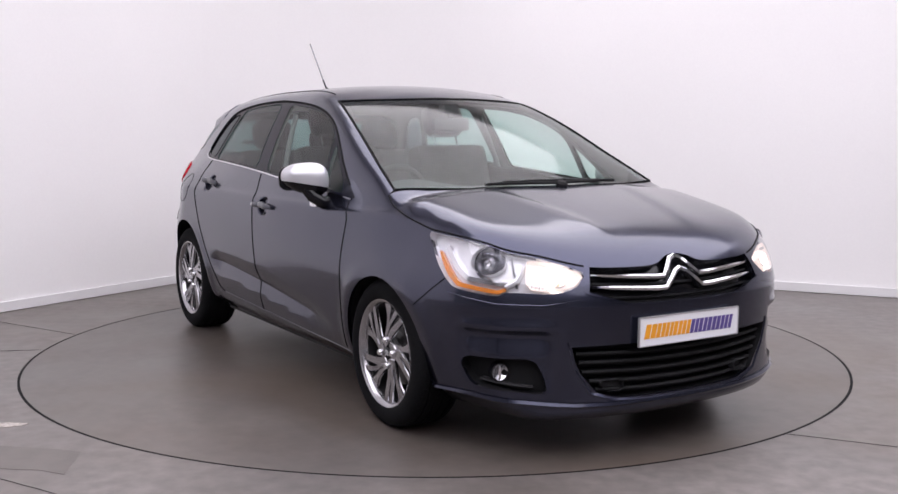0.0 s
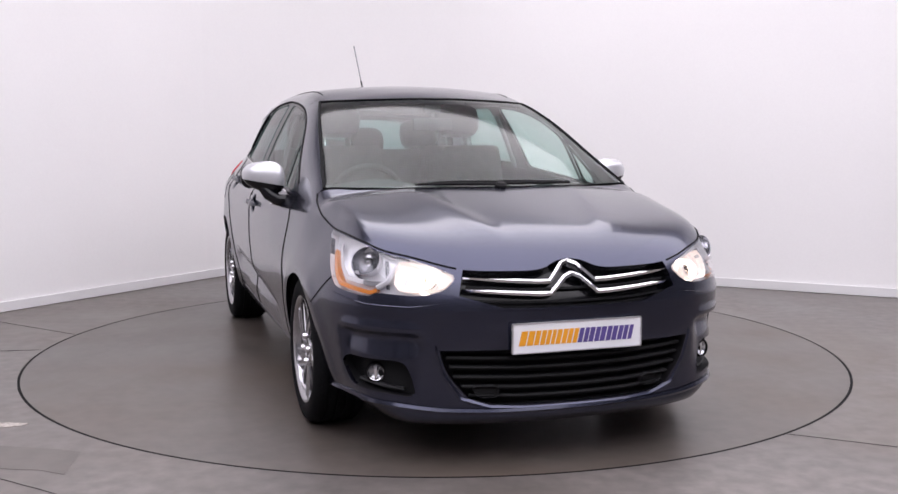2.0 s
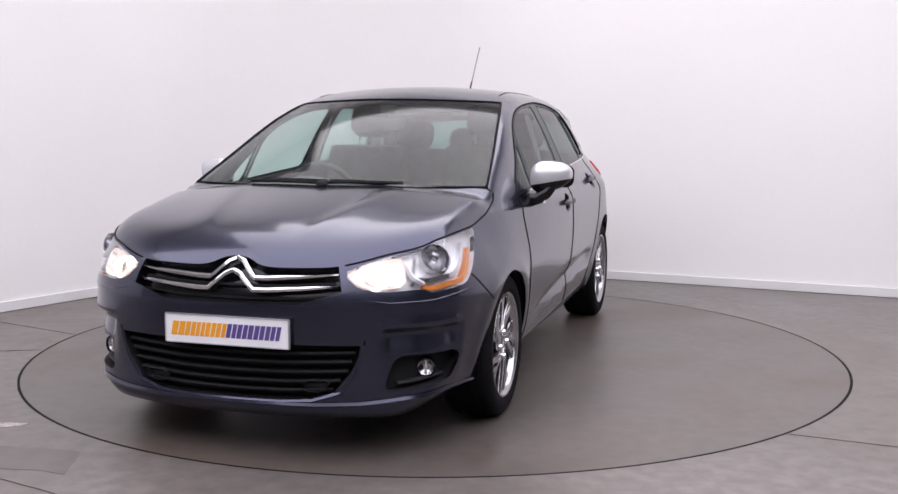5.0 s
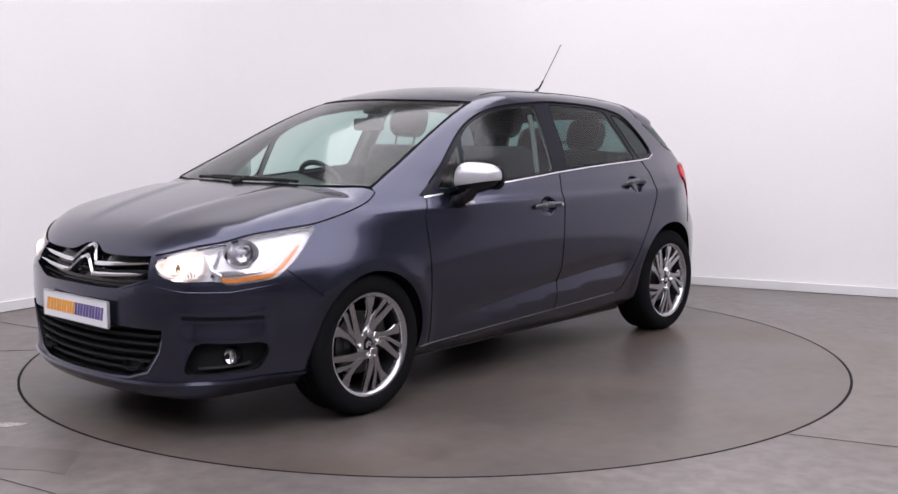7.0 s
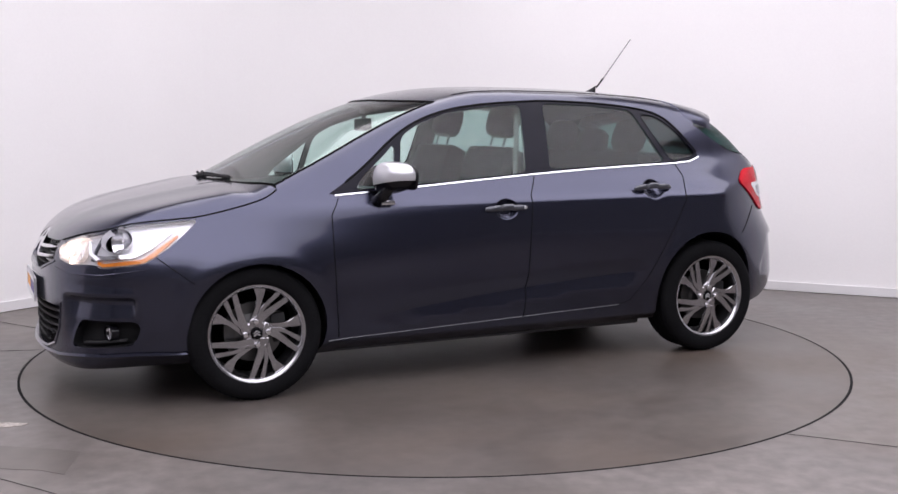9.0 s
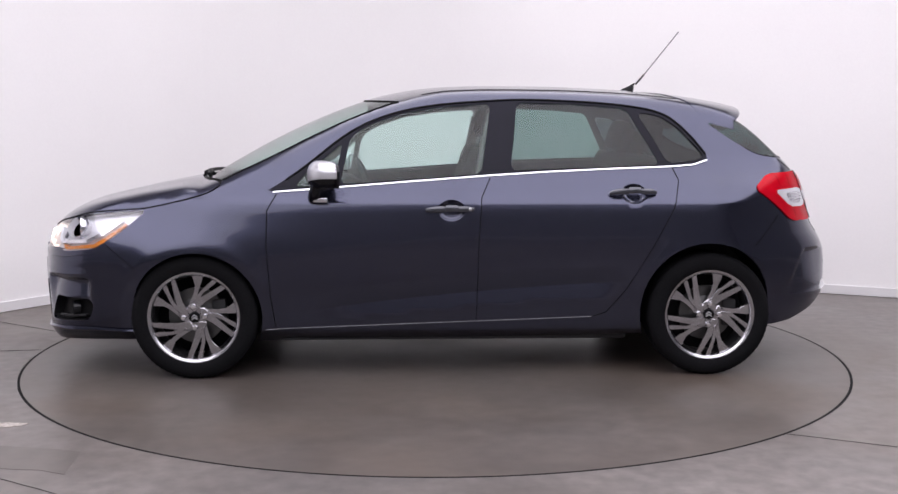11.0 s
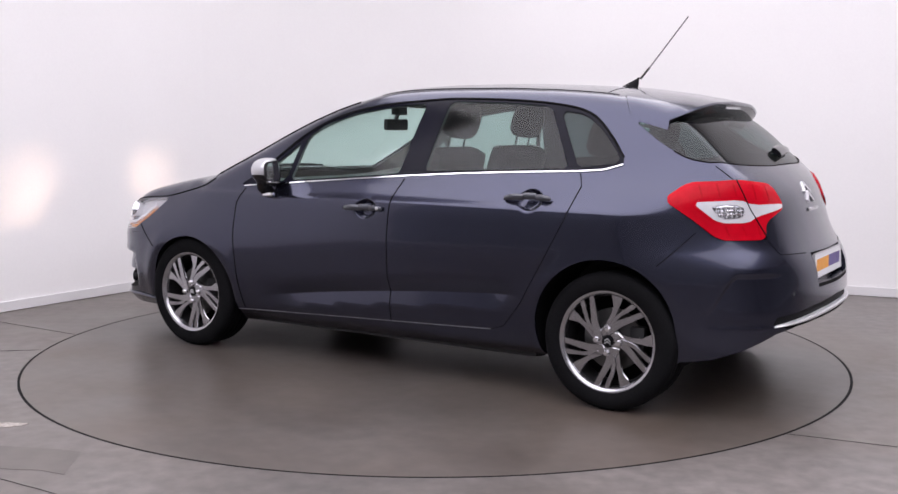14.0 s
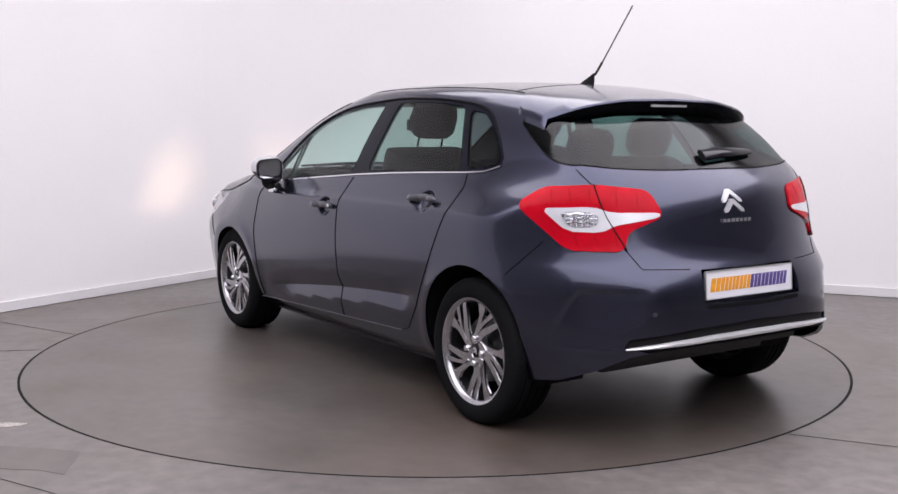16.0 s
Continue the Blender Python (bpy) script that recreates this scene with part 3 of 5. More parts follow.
def car_body(car):
    lip = dense(LIP, closed=False)
    top_edge = dense(SCREEN_SIDE + ROOF_SIDE + TAIL_GLASS, closed=False)
    edge3 = from_top(top_edge)
    upper = lip + [tuple(p) for p in to_side(edge3)]
    upper[-1] = (MIDR, upper[-1][1])
    low = dense([(MIDR, 0.412), (-2.2, 0.409), (-2.06, 0.400), (-1.96, 0.378), (-1.84, 0.315), (-1.72, 0.268), (-1.60, 0.25), (-1.56, 0.21), (-0.93, 0.205), (0.0, 0.185), (0.98, 0.172),
                 (1.62, 0.185), (1.95, 0.172), (2.25, 0.165), (MIDF, 0.165)], closed=False)
    domain = dense(upper + low, 0.026)
    S = soften
    lamp = [(2.188, 0.720), (2.150, 0.668), (2.077, 0.650), (1.935, 0.657), (1.905, 0.638), (1.75, 0.657), (1.704, 0.69), (1.65, 0.737), (1.54, 0.850), (1.626, 0.845),
            (1.82, 0.829), (1.923, 0.797), (2.022, 0.779), (2.12, 0.749)]
    tail_lamp = [(-1.518, 0.955), (-1.62, 1.025), (-1.816, 1.037), (-2.035, 1.012), (-2.097, 0.912), (-1.948, 0.856), (-1.938, 0.78), (-1.735, 0.783), (-1.645, 0.86)]
    outlines = [
        ("cut", ring_arch(1.292, 0.328, 0.315)), ("cut", ring_arch(-1.288, 0.343, 0.342)),
        ("hole", [(2.092 + 0.030 * math.cos(k * 0.3927), 0.706 + 0.027 * math.sin(k * 0.3927)) for k in range(16)]),
        ("hole", oval(1.862, 0.764, 0.062, 0.050, 32)),
        ("headlamp", S(lamp, 1)), ("tail_lamp", S(tail_lamp, 2)),
        ("fog", S([(2.05, 0.345), (2.02, 0.405), (1.784, 0.400), (1.768, 0.368), (1.80, 0.298), (1.83, 0.286), (2.068, 0.274)], 2)),
        ("grille", [(MIDF + .01, 0.80), (2.55, 0.80), (2.48, 0.75), (2.203, 0.745), (2.198, 0.650), (2.343, 0.600), (MIDF + .01, 0.597)]),
        ("intake", [(MIDF + .01, 0.452), (2.14, 0.452), (2.15, 0.40), (2.17, 0.349), (2.23, 0.268), (2.325, 0.243), (MIDF + .01, 0.240)]),
        ("plate_niche", [(MIDR - .01, 0.704), (-2.238, 0.704), (-2.238, 0.575), (MIDR - .01, 0.565)]),
        ("valance", [(MIDR - .01, 0.49), (-2.2, 0.478), (-1.96, 0.45), (-1.94, 0.42), (-2.05, 0.385), (-2.2, 0.385), (MIDR - .01, 0.385)]),
        ("quarter_light", S([(0.80, 0.964), (0.605, 0.978), (0.562, 1.188), (0.62, 1.135), (0.75, 1.03)], 1)),
        ("front_window", S([(0.572, 0.980), (0.524, 1.215), (0.43, 1.278), (0.25, 1.338), (0.036, 1.370), (-0.195, 1.385), (-0.138, 1.032)], 1)),
        ("rear_window", S([(-0.286, 1.048), (-0.332, 1.392), (-0.648, 1.383), (-0.90, 1.362), (-1.055, 1.075)], 1)),
        ("rear_quarter_light", S([(-1.10, 1.080), (-0.955, 1.342), (-1.07, 1.328), (-1.17, 1.262), (-1.290, 1.13), (-1.285, 1.105)], 1)),
        ("frame", dense(BELT + DLO_TOP)),
        ("front_door", dense([(0.889, 0.94), (0.934, 0.85), (0.936, 0.673), (0.921, 0.43), (0.900, 0.262), (0.88, 0.250), (0.064, 0.280), (-0.11, 0.286),
                              (-0.115, 0.41), (-0.121, 0.704), (-0.136, 0.915), (-0.181, 1.02)] + [b for b in BELT[::-1] if -0.18 < b[0] < 0.88])),
        ("rear_door", dense([(-0.181, 1.02), (-0.136, 0.915), (-0.121, 0.704), (-0.115, 0.41), (-0.11, 0.286), (-0.70, 0.307), (-0.772, 0.33), (-0.869, 0.447),
                             (-1.004, 0.675), (-1.106, 0.867), (-1.142, 0.998), (-1.118, 1.064)] + [b for b in BELT[::-1] if -1.11 < b[0] < -0.18])),
        ("tailgate", dense([(-1.74, 1.13), (-1.816, 1.035), (-1.869, 0.912), (-1.948, 0.779), (-2.0, 0.715), (-2.216, 0.708), (MIDR - .01, 0.706), (MIDR - .01, 1.13)])),
        ("rear_bumper", dense([(-1.48, 0.62), (-1.499, 0.669), (-1.645, 0.815), (-1.735, 0.783), (-1.938, 0.78), (-2.0, 0.715), (-2.216, 0.708),
                               (MIDR - .01, 0.706), (MIDR - .01, 0.1), (-1.5, 0.1)])),
        ("front_bumper", dense([(1.50, 0.52), (1.564, 0.57), (1.702, 0.69), (1.75, 0.657), (1.905, 0.638), (1.935, 0.657), (2.077, 0.653), (2.128, 0.729), (2.14, 0.76), (MIDF + .01, 0.80), (MIDF + .01, 0.1), (1.5, 0.1)])),
        ("fender", dense([(0.934, 0.172), (0.936, 0.673), (0.934, 0.85), (0.889, 0.94), (0.95, 0.965), (1.0, 1.03), (1.06, 1.06), (1.2, 1.05), (2.2, 0.9), (2.128, 0.729), (1.704, 0.69), (1.564, 0.57), (1.50, 0.52), (1.5, 0.1)])),
    ]
    def tuck(o):
        return [(min(max(u, MIDR), MIDF), v) for u, v in o]
    outlines = [(n, dense(tuck(o))) for n, o in outlines]
    folds = [[(x, float(door_crease(x)) + dz) for x in np.linspace(-0.88, 0.84, 80)] for dz in (0.08, 0.055, 0.035, 0.020, 0.010, 0.004, 0.0, -0.005, -0.012, -0.022, -0.034, -0.046)]
    folds += [[(u, z) for u in np.linspace(1.775, 2.10, 20)] for z in (0.545, 0.534, 0.527, 0.520, 0.511, 0.503, 0.495, 0.487, 0.475, 0.46, 0.44, 0.42)]
    folds += [[(u, 0.640 - 0.16 * float(step(-1.80, -1.68, u)) + dz) for u in np.linspace(-2.03, -1.69, 26)] for dz in (0.008, 0.0, -0.008, -0.016, -0.024)]
    folds += [dense(oval(cx, cz, 0.070 * k, 0.054 * k, 24), 0.05) for cx, cz in HANDLES for k in (1.02, 0.85, 0.68, 0.5, 0.3)]
    flat, tri, owner = sheet(domain, outlines, 0.026, folds)
    ids = {}
    for i, (n, _) in enumerate(outlines):
        ids.setdefault(n, []).append(i)
    def faces(n):
        return tri[np.isin(owner, ids[n])]
    L = from_side
    made = {}
    for s, word in ((1, "left"), (-1, "right")):
        def one(name, key, mats, label="", sink=0.0, inner=0.0, parent=car, rim=True):
            return skin_mesh(name, flat, faces(key), L, mats, parent, label, sink=sink, side=s, inner=inner, rim=rim)
        made["front_door", s] = one("front_door", "front_door", [PAINT, CABIN], "slate grey metallic front door", inner=0.03)
        made["rear_door", s] = one("rear_door", "rear_door", [PAINT, CABIN], "slate grey metallic rear door", inner=0.03)
        one("fender", "fender", [PAINT, CABIN], "slate grey front wing over the wheel", inner=0.02)
        made["frame", s] = one("window_frame", "frame", [FRAME, TRIM], "gloss black side window surround", sink=-0.003, inner=0.016, rim=False)
        one("window", "quarter_light", [SIDE_GLASS], "small front quarter light", sink=-0.006)
        one("window", "front_window", [SIDE_GLASS], "clear front door window", sink=-0.006)
        one("window", "rear_window", [SMOKE], "smoked rear door window", sink=-0.006)
        one("window", "rear_quarter_light", [DARKGLASS], "smoked rear quarter light", sink=-0.006)
        made["headlamp", s] = one("headlamp", "headlamp", [LAMPWHITE], "lit halogen headlamp with clear cover", sink=-0.036)
        part_lens = one("cover", "headlamp", [LENS], "clear plastic cover", sink=0.001, parent=made["headlamp", s], rim=False)
        made["tail_lamp", s] = one("tail_lamp", "tail_lamp", [RED], "red tail lamp wrapping onto the tailgate", sink=0.008)
        made["fog", s] = one("fog_lamp_niche", "fog", [PLASTIC], "black recess holding the fog lamp", sink=-0.05)
        rest = tri[owner == -1]
        skin_mesh("body_side", flat, rest, L, [PAINT, TRIM], car, "slate grey body side with pillars and sill", side=s, inner=0.016)
    for name, key, mats, label, sink, inner in (
            ("front_bumper", "front_bumper", [PAINT, CABIN], "body-coloured front bumper", 0, 0),
            ("rear_bumper", "rear_bumper", [PAINT, CABIN], "body-coloured rear bumper", 0, 0),
            ("tailgate", "tailgate", [PAINT, CABIN], "slate grey tailgate panel", 0, 0.03),
            ("upper_grille", "grille", [GLOSS], "black upper grille opening", -0.045, 0),
            ("lower_grille", "intake", [PLASTIC], "black lower air intake", -0.06, 0),
            ("plate_niche", "plate_niche", [PAINT], "recess for the rear plate", -0.055, 0),
            ("rear_valance", "valance", [PLASTIC], "black lower rear valance", -0.012, 0)):
        made[key] = skin_mesh(name, flat, faces(key), L, mats, car, label, sink=sink, both=True, inner=inner)

    # the upper skin: bonnet, screen, roof, tail glass
    lip_xy = [tuple(p[:2]) for p in from_side(lip)]
    hood = lip_xy + dense([(1.185, 0.745), (1.255, 0.62), (1.32, 0.42), (1.37, 0.2), (1.385, 0.0)], closed=False)
    dom = lip_xy + top_edge
    dom[0], dom[-1] = (dom[0][0], 0.0), (dom[-1][0], 0.0)
    dom = dense(dom, 0.026)
    tops = [("windscreen", dense(SCREEN_SIDE + SCREEN_TOP[1:] + SCREEN_LOW[:-1])),
            ("bonnet", hood),
            ("tail_glass", dense(TAIL_GLASS + [(-1.42, 0.0), (-1.40, 0.35), (-1.36, 0.55)])),
            ("cowl", dense([(1.4, 0), (1.35, 0.42), (1.24, 0.68), (1.16, 0.8), (1.12, 0.8), (1.13, 0.6), (1.25, 0.0)]))]
    tops = [(n, dense(o)) for n, o in tops]
    flat, tri, owner = sheet(dom, tops, 0.028)
    for i, (name, mats, label, sink, inner) in enumerate((("windscreen", [GLASS], "clear laminated windscreen", -0.003, 0),
                                                         ("bonnet", [PAINT, CABIN], "slate grey metallic bonnet with two creases", 0, 0.02),
                                                         ("tail_glass", [TAIL_SMOKE], "smoked rear window", -0.003, 0),
                                                         ("cowl", [PLASTIC], "black plastic cowl below the screen", -0.012, 0))):
        made[name] = skin_mesh(name, flat, tri[owner == i], from_top, mats, car, label, sink=sink, both=True, inner=inner)
    skin_mesh("roof", flat, tri[owner == -1], from_top, [PAINT, TRIM], car, "slate grey roof panel", both=True, inner=0.03)

    # seams and seals
    def line(name, pts, r, mat, lift, label, proud=0.0008, parent=car, both=False, gap=0.02):
        q = lift(np.array(dense(pts, gap, closed=False)))
        q = q + outward(q) * proud
        for s in (1, -1):
            bm = bmesh.new()
            w = q * np.array([1, s, 1])
            if both:
                w = np.concatenate([q, (q * np.array([1, -1, 1]))[::-1][1:]])
            tube(bm, w.tolist(), r)
            part(name, bm, mat, parent, label)
            if both:
                break
    line("door_seam", [(0.889, 0.93), (0.934, 0.85), (0.936, 0.673), (0.921, 0.43), (0.900, 0.262)], 0.0024, SEAL, L, "dark gap ahead of the front door")
    line("door_seam", [(-0.181, 1.01), (-0.136, 0.915), (-0.121, 0.704), (-0.115, 0.41), (-0.11, 0.286)], 0.0024, SEAL, L, "dark gap between the doors")
    line("door_seam", [(-0.70, 0.307), (-0.772, 0.33), (-0.869, 0.447), (-1.004, 0.675), (-1.106, 0.867), (-1.142, 0.998), (-1.118, 1.06)], 0.0024, SEAL, L, "dark gap behind the rear door")
    line("sill_strip", [(0.95, 0.246), (0.88, 0.250), (0.064, 0.280), (-0.11, 0.286), (-0.70, 0.307)], 0.0018, ROD, L, "thin grey strip along the sill", 0.001)
    line("bonnet_seam", [p for p in LIP if p[0] < 2.2], 0.0035, SEAL, L, "dark gap along the bonnet edge")
    line("bumper_seam", [(1.56, 0.566), (1.704, 0.688)], 0.0022, SEAL, L, "gap between bumper and wing")
    line("bumper_seam", [(-1.499, 0.669), (-1.645, 0.815)], 0.0022, SEAL, L, "gap between rear bumper and wing")
    line("tailgate_seam", [(-1.74, 1.098), (-1.816, 1.035), (-1.869, 0.912), (-1.948, 0.779), (-2.0, 0.715), (-2.19, 0.708)], 0.002, SEAL, L, "dark gap round the tailgate", 0.0)
    line("roof_ditch", [(0.16, 0.528), (0.0, 0.525), (-0.5, 0.518), (-1.0, 0.508), (-1.19, 0.505)], 0.002, SEAL, from_top, "thin black roof joint")
    line("roof_joint", [(-1.13, 0.50), (-1.105, 0.35), (-1.09, 0.18), (-1.085, 0.0)], 0.0018, SEAL, from_top, "thin joint across the roof before the spoiler", 0.0, both=True)
    line("screen_seal", SCREEN_SIDE, 0.007, SEAL, from_top, "black rubber windscreen seal", -0.002)
    line("screen_seal", SCREEN_TOP, 0.005, SEAL, from_top, "black rubber seal across the screen top", -0.002, both=True)
    line("tail_glass_seal", TAIL_GLASS[5:], 0.0045, SEAL, from_top, "black seal round the rear window", -0.002, both=True)
    line("window_seal", DLO_TOP[:-1], 0.006, SEAL, L, "black rubber along the window tops", -0.002)
    q = np.array(dense(BELT, 0.02, closed=False))
    for s in (1, -1):
        bm = bmesh.new()
        lo, hi = from_side(q - [0, 0.0035]), from_side(q + [0, 0.0025])
        flip = np.array([1, s, 1])
        rows = []
        for w, o in ((lo, 0.0), (lo, 0.005), (hi, 0.005), (hi, -0.002)):
            rows.append([bm.verts.new(((p + n * o) * flip).tolist()) for p, n in zip(w, outward(w))])
        for a, b in zip(rows, rows[1:]):
            for i in range(len(a) - 1):
                bm.faces.new((a[i], a[i + 1], b[i + 1], b[i]))
        part("belt_moulding", bm, CHROME, car, "bright chrome strip under the side windows")
    return made


# ---- parts laid on the car's skin ----
def spot(u, v, h=0.0, s=1):
    p = from_side(np.array([[u, v]]))
    p = (p + outward(p) * h)[0]
    return Vector((p[0], p[1] * s, p[2]))


def ribbon(name, pts, half, mat, parent, label="", h0=-0.002, h1=0.004, side=1, both=False, lift=from_side, gap=0.015, bulge=0.0):
    """A raised strip along a line on the skin."""
    q = np.array(dense(pts, gap, closed=False))
    d = np.gradient(q, axis=0)
    d = d / np.linalg.norm(d, axis=1)[:, None]
    nrm = np.stack([-d[:, 1], d[:, 0]], 1)
    w = np.full(len(q), half) if np.isscalar(half) else np.interp(np.linspace(0, 1, len(q)), np.linspace(0, 1, len(half)), half)
    lo, mid, hi = (lift(q + nrm * (w * k)[:, None]) for k in (-1, 0, 1))
    cols = []
    for p, h in ((lo, h0), (lo, h1), (mid, h1 + bulge), (hi, h1), (hi, h0)):
        cols.append(p + outward(p) * h)
    bm = bmesh.new()
    for s in ((1, -1) if both else (side,)):
        rows = [[bm.verts.new((c * np.array([1, s, 1])).tolist()) for c in col] for col in cols]
        for a, b in zip(rows, rows[1:] + [rows[0]]):
            for i in range(len(a) - 1):
                bm.faces.new((a[i], a[i + 1], b[i + 1], b[i]))
        bm.faces.new([r[0] for r in rows])
        if not both:
            bm.faces.new([r[-1] for r in rows])
    bmesh.ops.remove_doubles(bm, verts=bm.verts, dist=0.0004)
    return part(name, bm, mat, parent, label)


def patch(name, outline, mat, parent, label="", sink=0.002, side=1, gap=0.012, lift=from_side, rim=True, hole=None):
    """A lens or inlay of the given outline laid on the skin."""
    o = dense(outline, gap)
    flat, tri, owner = sheet(o, [("hole", hole)] if hole else [], gap)
    return skin_mesh(name, flat, tri[owner == -1], lift, [mat], parent, label, sink=sink, side=side, rim=rim)


def oval(cx, cy, rx, ry, n=28):
    return [(cx + rx * math.cos(2 * math.pi * i / n), cy + ry * math.sin(2 * math.pi * i / n)) for i in range(n)]


def disc_at(name, centre, axis, rows, mat, parent, label="", n=32, close=True):
    """A turned piece with its profile along the given axis."""
    z = Vector(axis).normalized()
    rot = z.to_track_quat("Y", "Z").to_matrix().to_4x4()
    bm = bmesh.new()
    lathe(bm, rows, n, m=Matrix.Translation(centre) @ rot, close=close)
    return part(name, bm, mat, parent, label)


def headlamp_inside(lamp, s):
    def out(u, v):
        p = from_side(np.array([[u, v]]))
        n = outward(p)[0]
        return Vector((n[0], n[1] * s, n[2]))
    eye, ahead = spot(1.862, 0.764, -0.030, s), Vector((1, 0.30 * s, 0.02))
    disc_at("reflector", eye, ahead, [(0.064, 0.004), (0.060, -0.002), (0.056, -0.020), (0.044, -0.042), (0.022, -0.056), (0.002, -0.058)], BOWL, lamp, "round high-beam reflector", 36, close=False)
    disc_at("bulb_shield", eye, ahead, [(0.012, -0.050), (0.012, -0.022), (0.008, -0.016), (0.001, -0.015)], CHROME, lamp, "small bright bulb shield", 16)
    ribbon("bezel_gap", [(1.965, 0.672), (1.955, 0.72), (1.94, 0.778)], 0.004, GREY_HANDLE, lamp, "dark gap between the beams", h0=-0.034, h1=-0.020, side=s)
    patch("low_beam_reflector", soften([(2.180, 0.716), (2.147, 0.676), (2.075, 0.660), (1.995, 0.668), (1.985, 0.768), (2.03, 0.768), (2.118, 0.742)], 1), BEAM_SOFT, lamp,
          "glowing low-beam reflector", -0.026, s, hole=oval(2.092, 0.706, 0.040, 0.036, 20))
    c = spot(2.092, 0.706, -0.034, s)
    ax = Vector((1, 0, 0.01))
    disc_at("low_beam", c, ax, [(0.028, -0.03), (0.028, 0.002), (0.037, 0.010), (0.044, 0.022), (0.046, 0.022), (0.046, -0.03)], BEAM, lamp, "lit warm low beam", close=False)
    # Unseen tube, added to narrow the bulb's light to a spot on the wall.
    bm = bmesh.new()
    lathe(bm, [(0.027, 0.0), (0.027, -0.092), (0.002, -0.095), (0.002, -0.098), (0.030, -0.098), (0.030, 0.0)], 24, m=Matrix.Translation(c) @ ax.normalized().to_track_quat("Y", "Z").to_matrix().to_4x4(), close=False)
    part("beam_tube", bm, SEAL, lamp, "added dark tube narrowing the bulb's light")
    disc_at("bulb", c - ax * 0.088, ax, [(0.012, -0.002), (0.012, 0.0), (0.001, 0.001)], BEAM_HOT, lamp, "lit bulb", 16)
    ribbon("indicator", [(1.93, 0.667), (1.905, 0.655), (1.755, 0.675), (1.715, 0.705), (1.63, 0.785)], [0.007, 0.008, 0.009, 0.009, 0.004], AMBER, lamp, "amber indicator strip", h0=-0.04, h1=-0.012, side=s)
    ribbon("bezel_edge", [(1.95, 0.692), (1.90, 0.688), (1.79, 0.700), (1.735, 0.735), (1.66, 0.805)], 0.009, CHROME, lamp, "bright bezel edge", h0=-0.05, h1=-0.016, side=s)
    ribbon("bezel", [(1.985, 0.755), (1.965, 0.70), (1.93, 0.675)], [0.006, 0.010, 0.008], LAMPWHITE, lamp, "silver divider between the beams", h0=-0.05, h1=-0.008, side=s, bulge=0.006)
    for k in range(5):
        u = 2.060 - 0.012 * k
        ribbon("lens_rib", [(u, 0.668 + 0.002 * k), (u + 0.012, 0.725)], 0.0018, REFLECTOR, lamp, h0=-0.05, h1=-0.022, side=s)


def tail_inside(lamp, s):
    clear = soften([(-1.628, 0.944), (-1.82, 0.953), (-1.885, 0.93), (-2.078, 0.926), (-2.076, 0.908), (-1.905, 0.882), (-1.855, 0.854), (-1.732, 0.856)], 1)
    c = patch("clear_section", clear, LAMPWHITE, lamp, "clear reversing and indicator lens", 0.0095, s)
    patch("indicator_bowl", soften([(-1.70, 0.930), (-1.80, 0.934), (-1.845, 0.915), (-1.83, 0.875), (-1.74, 0.872)], 1), BOWL, lamp, "faceted clear bowl", 0.011, s)
    for k, (z, u0, u1) in enumerate(((0.922, -1.705, -1.825), (0.906, -1.715, -1.84), (0.890, -1.725, -1.84))):
        ribbon("bulb_cell", [(u0, z), ((u0 + u1) / 2, z + 0.003), (u1, z)], [0.002, 0.005, 0.002], REFLECTOR, lamp, "bright step of the bulb cell", h0=0.009, h1=0.0125, side=s, bulge=0.004)
    for k in range(6):
        ribbon("facet", [(-1.722 - 0.02 * k, 0.930), (-1.726 - 0.02 * k, 0.876)], 0.0012, LAMPWHITE, lamp, h0=0.009, h1=0.0130, side=s)
    for top, low in (((-1.66, 1.018), (-1.67, 0.965)), ((-1.73, 1.022), (-1.74, 0.968)), ((-1.80, 1.022), (-1.81, 0.968)), ((-1.90, 1.015), (-1.905, 0.95)), ((-1.98, 1.005), (-1.985, 0.945)),
                     ((-1.76, 0.84), (-1.775, 0.80)), ((-1.83, 0.84), (-1.845, 0.80)), ((-1.90, 0.85), (-1.91, 0.80))):
        ribbon("lens_rib", [top, low], 0.0035, RED_DEEP, lamp, "darker red rib inside the lens", h0=0.004, h1=0.0086, side=s)
    ribbon("lamp_seam", [(-1.816, 1.037), (-1.869, 0.912), (-1.945, 0.785)], 0.0013, SEAL, lamp, "gap where the tailgate half meets", h0=0.004, h1=0.0122, side=s)


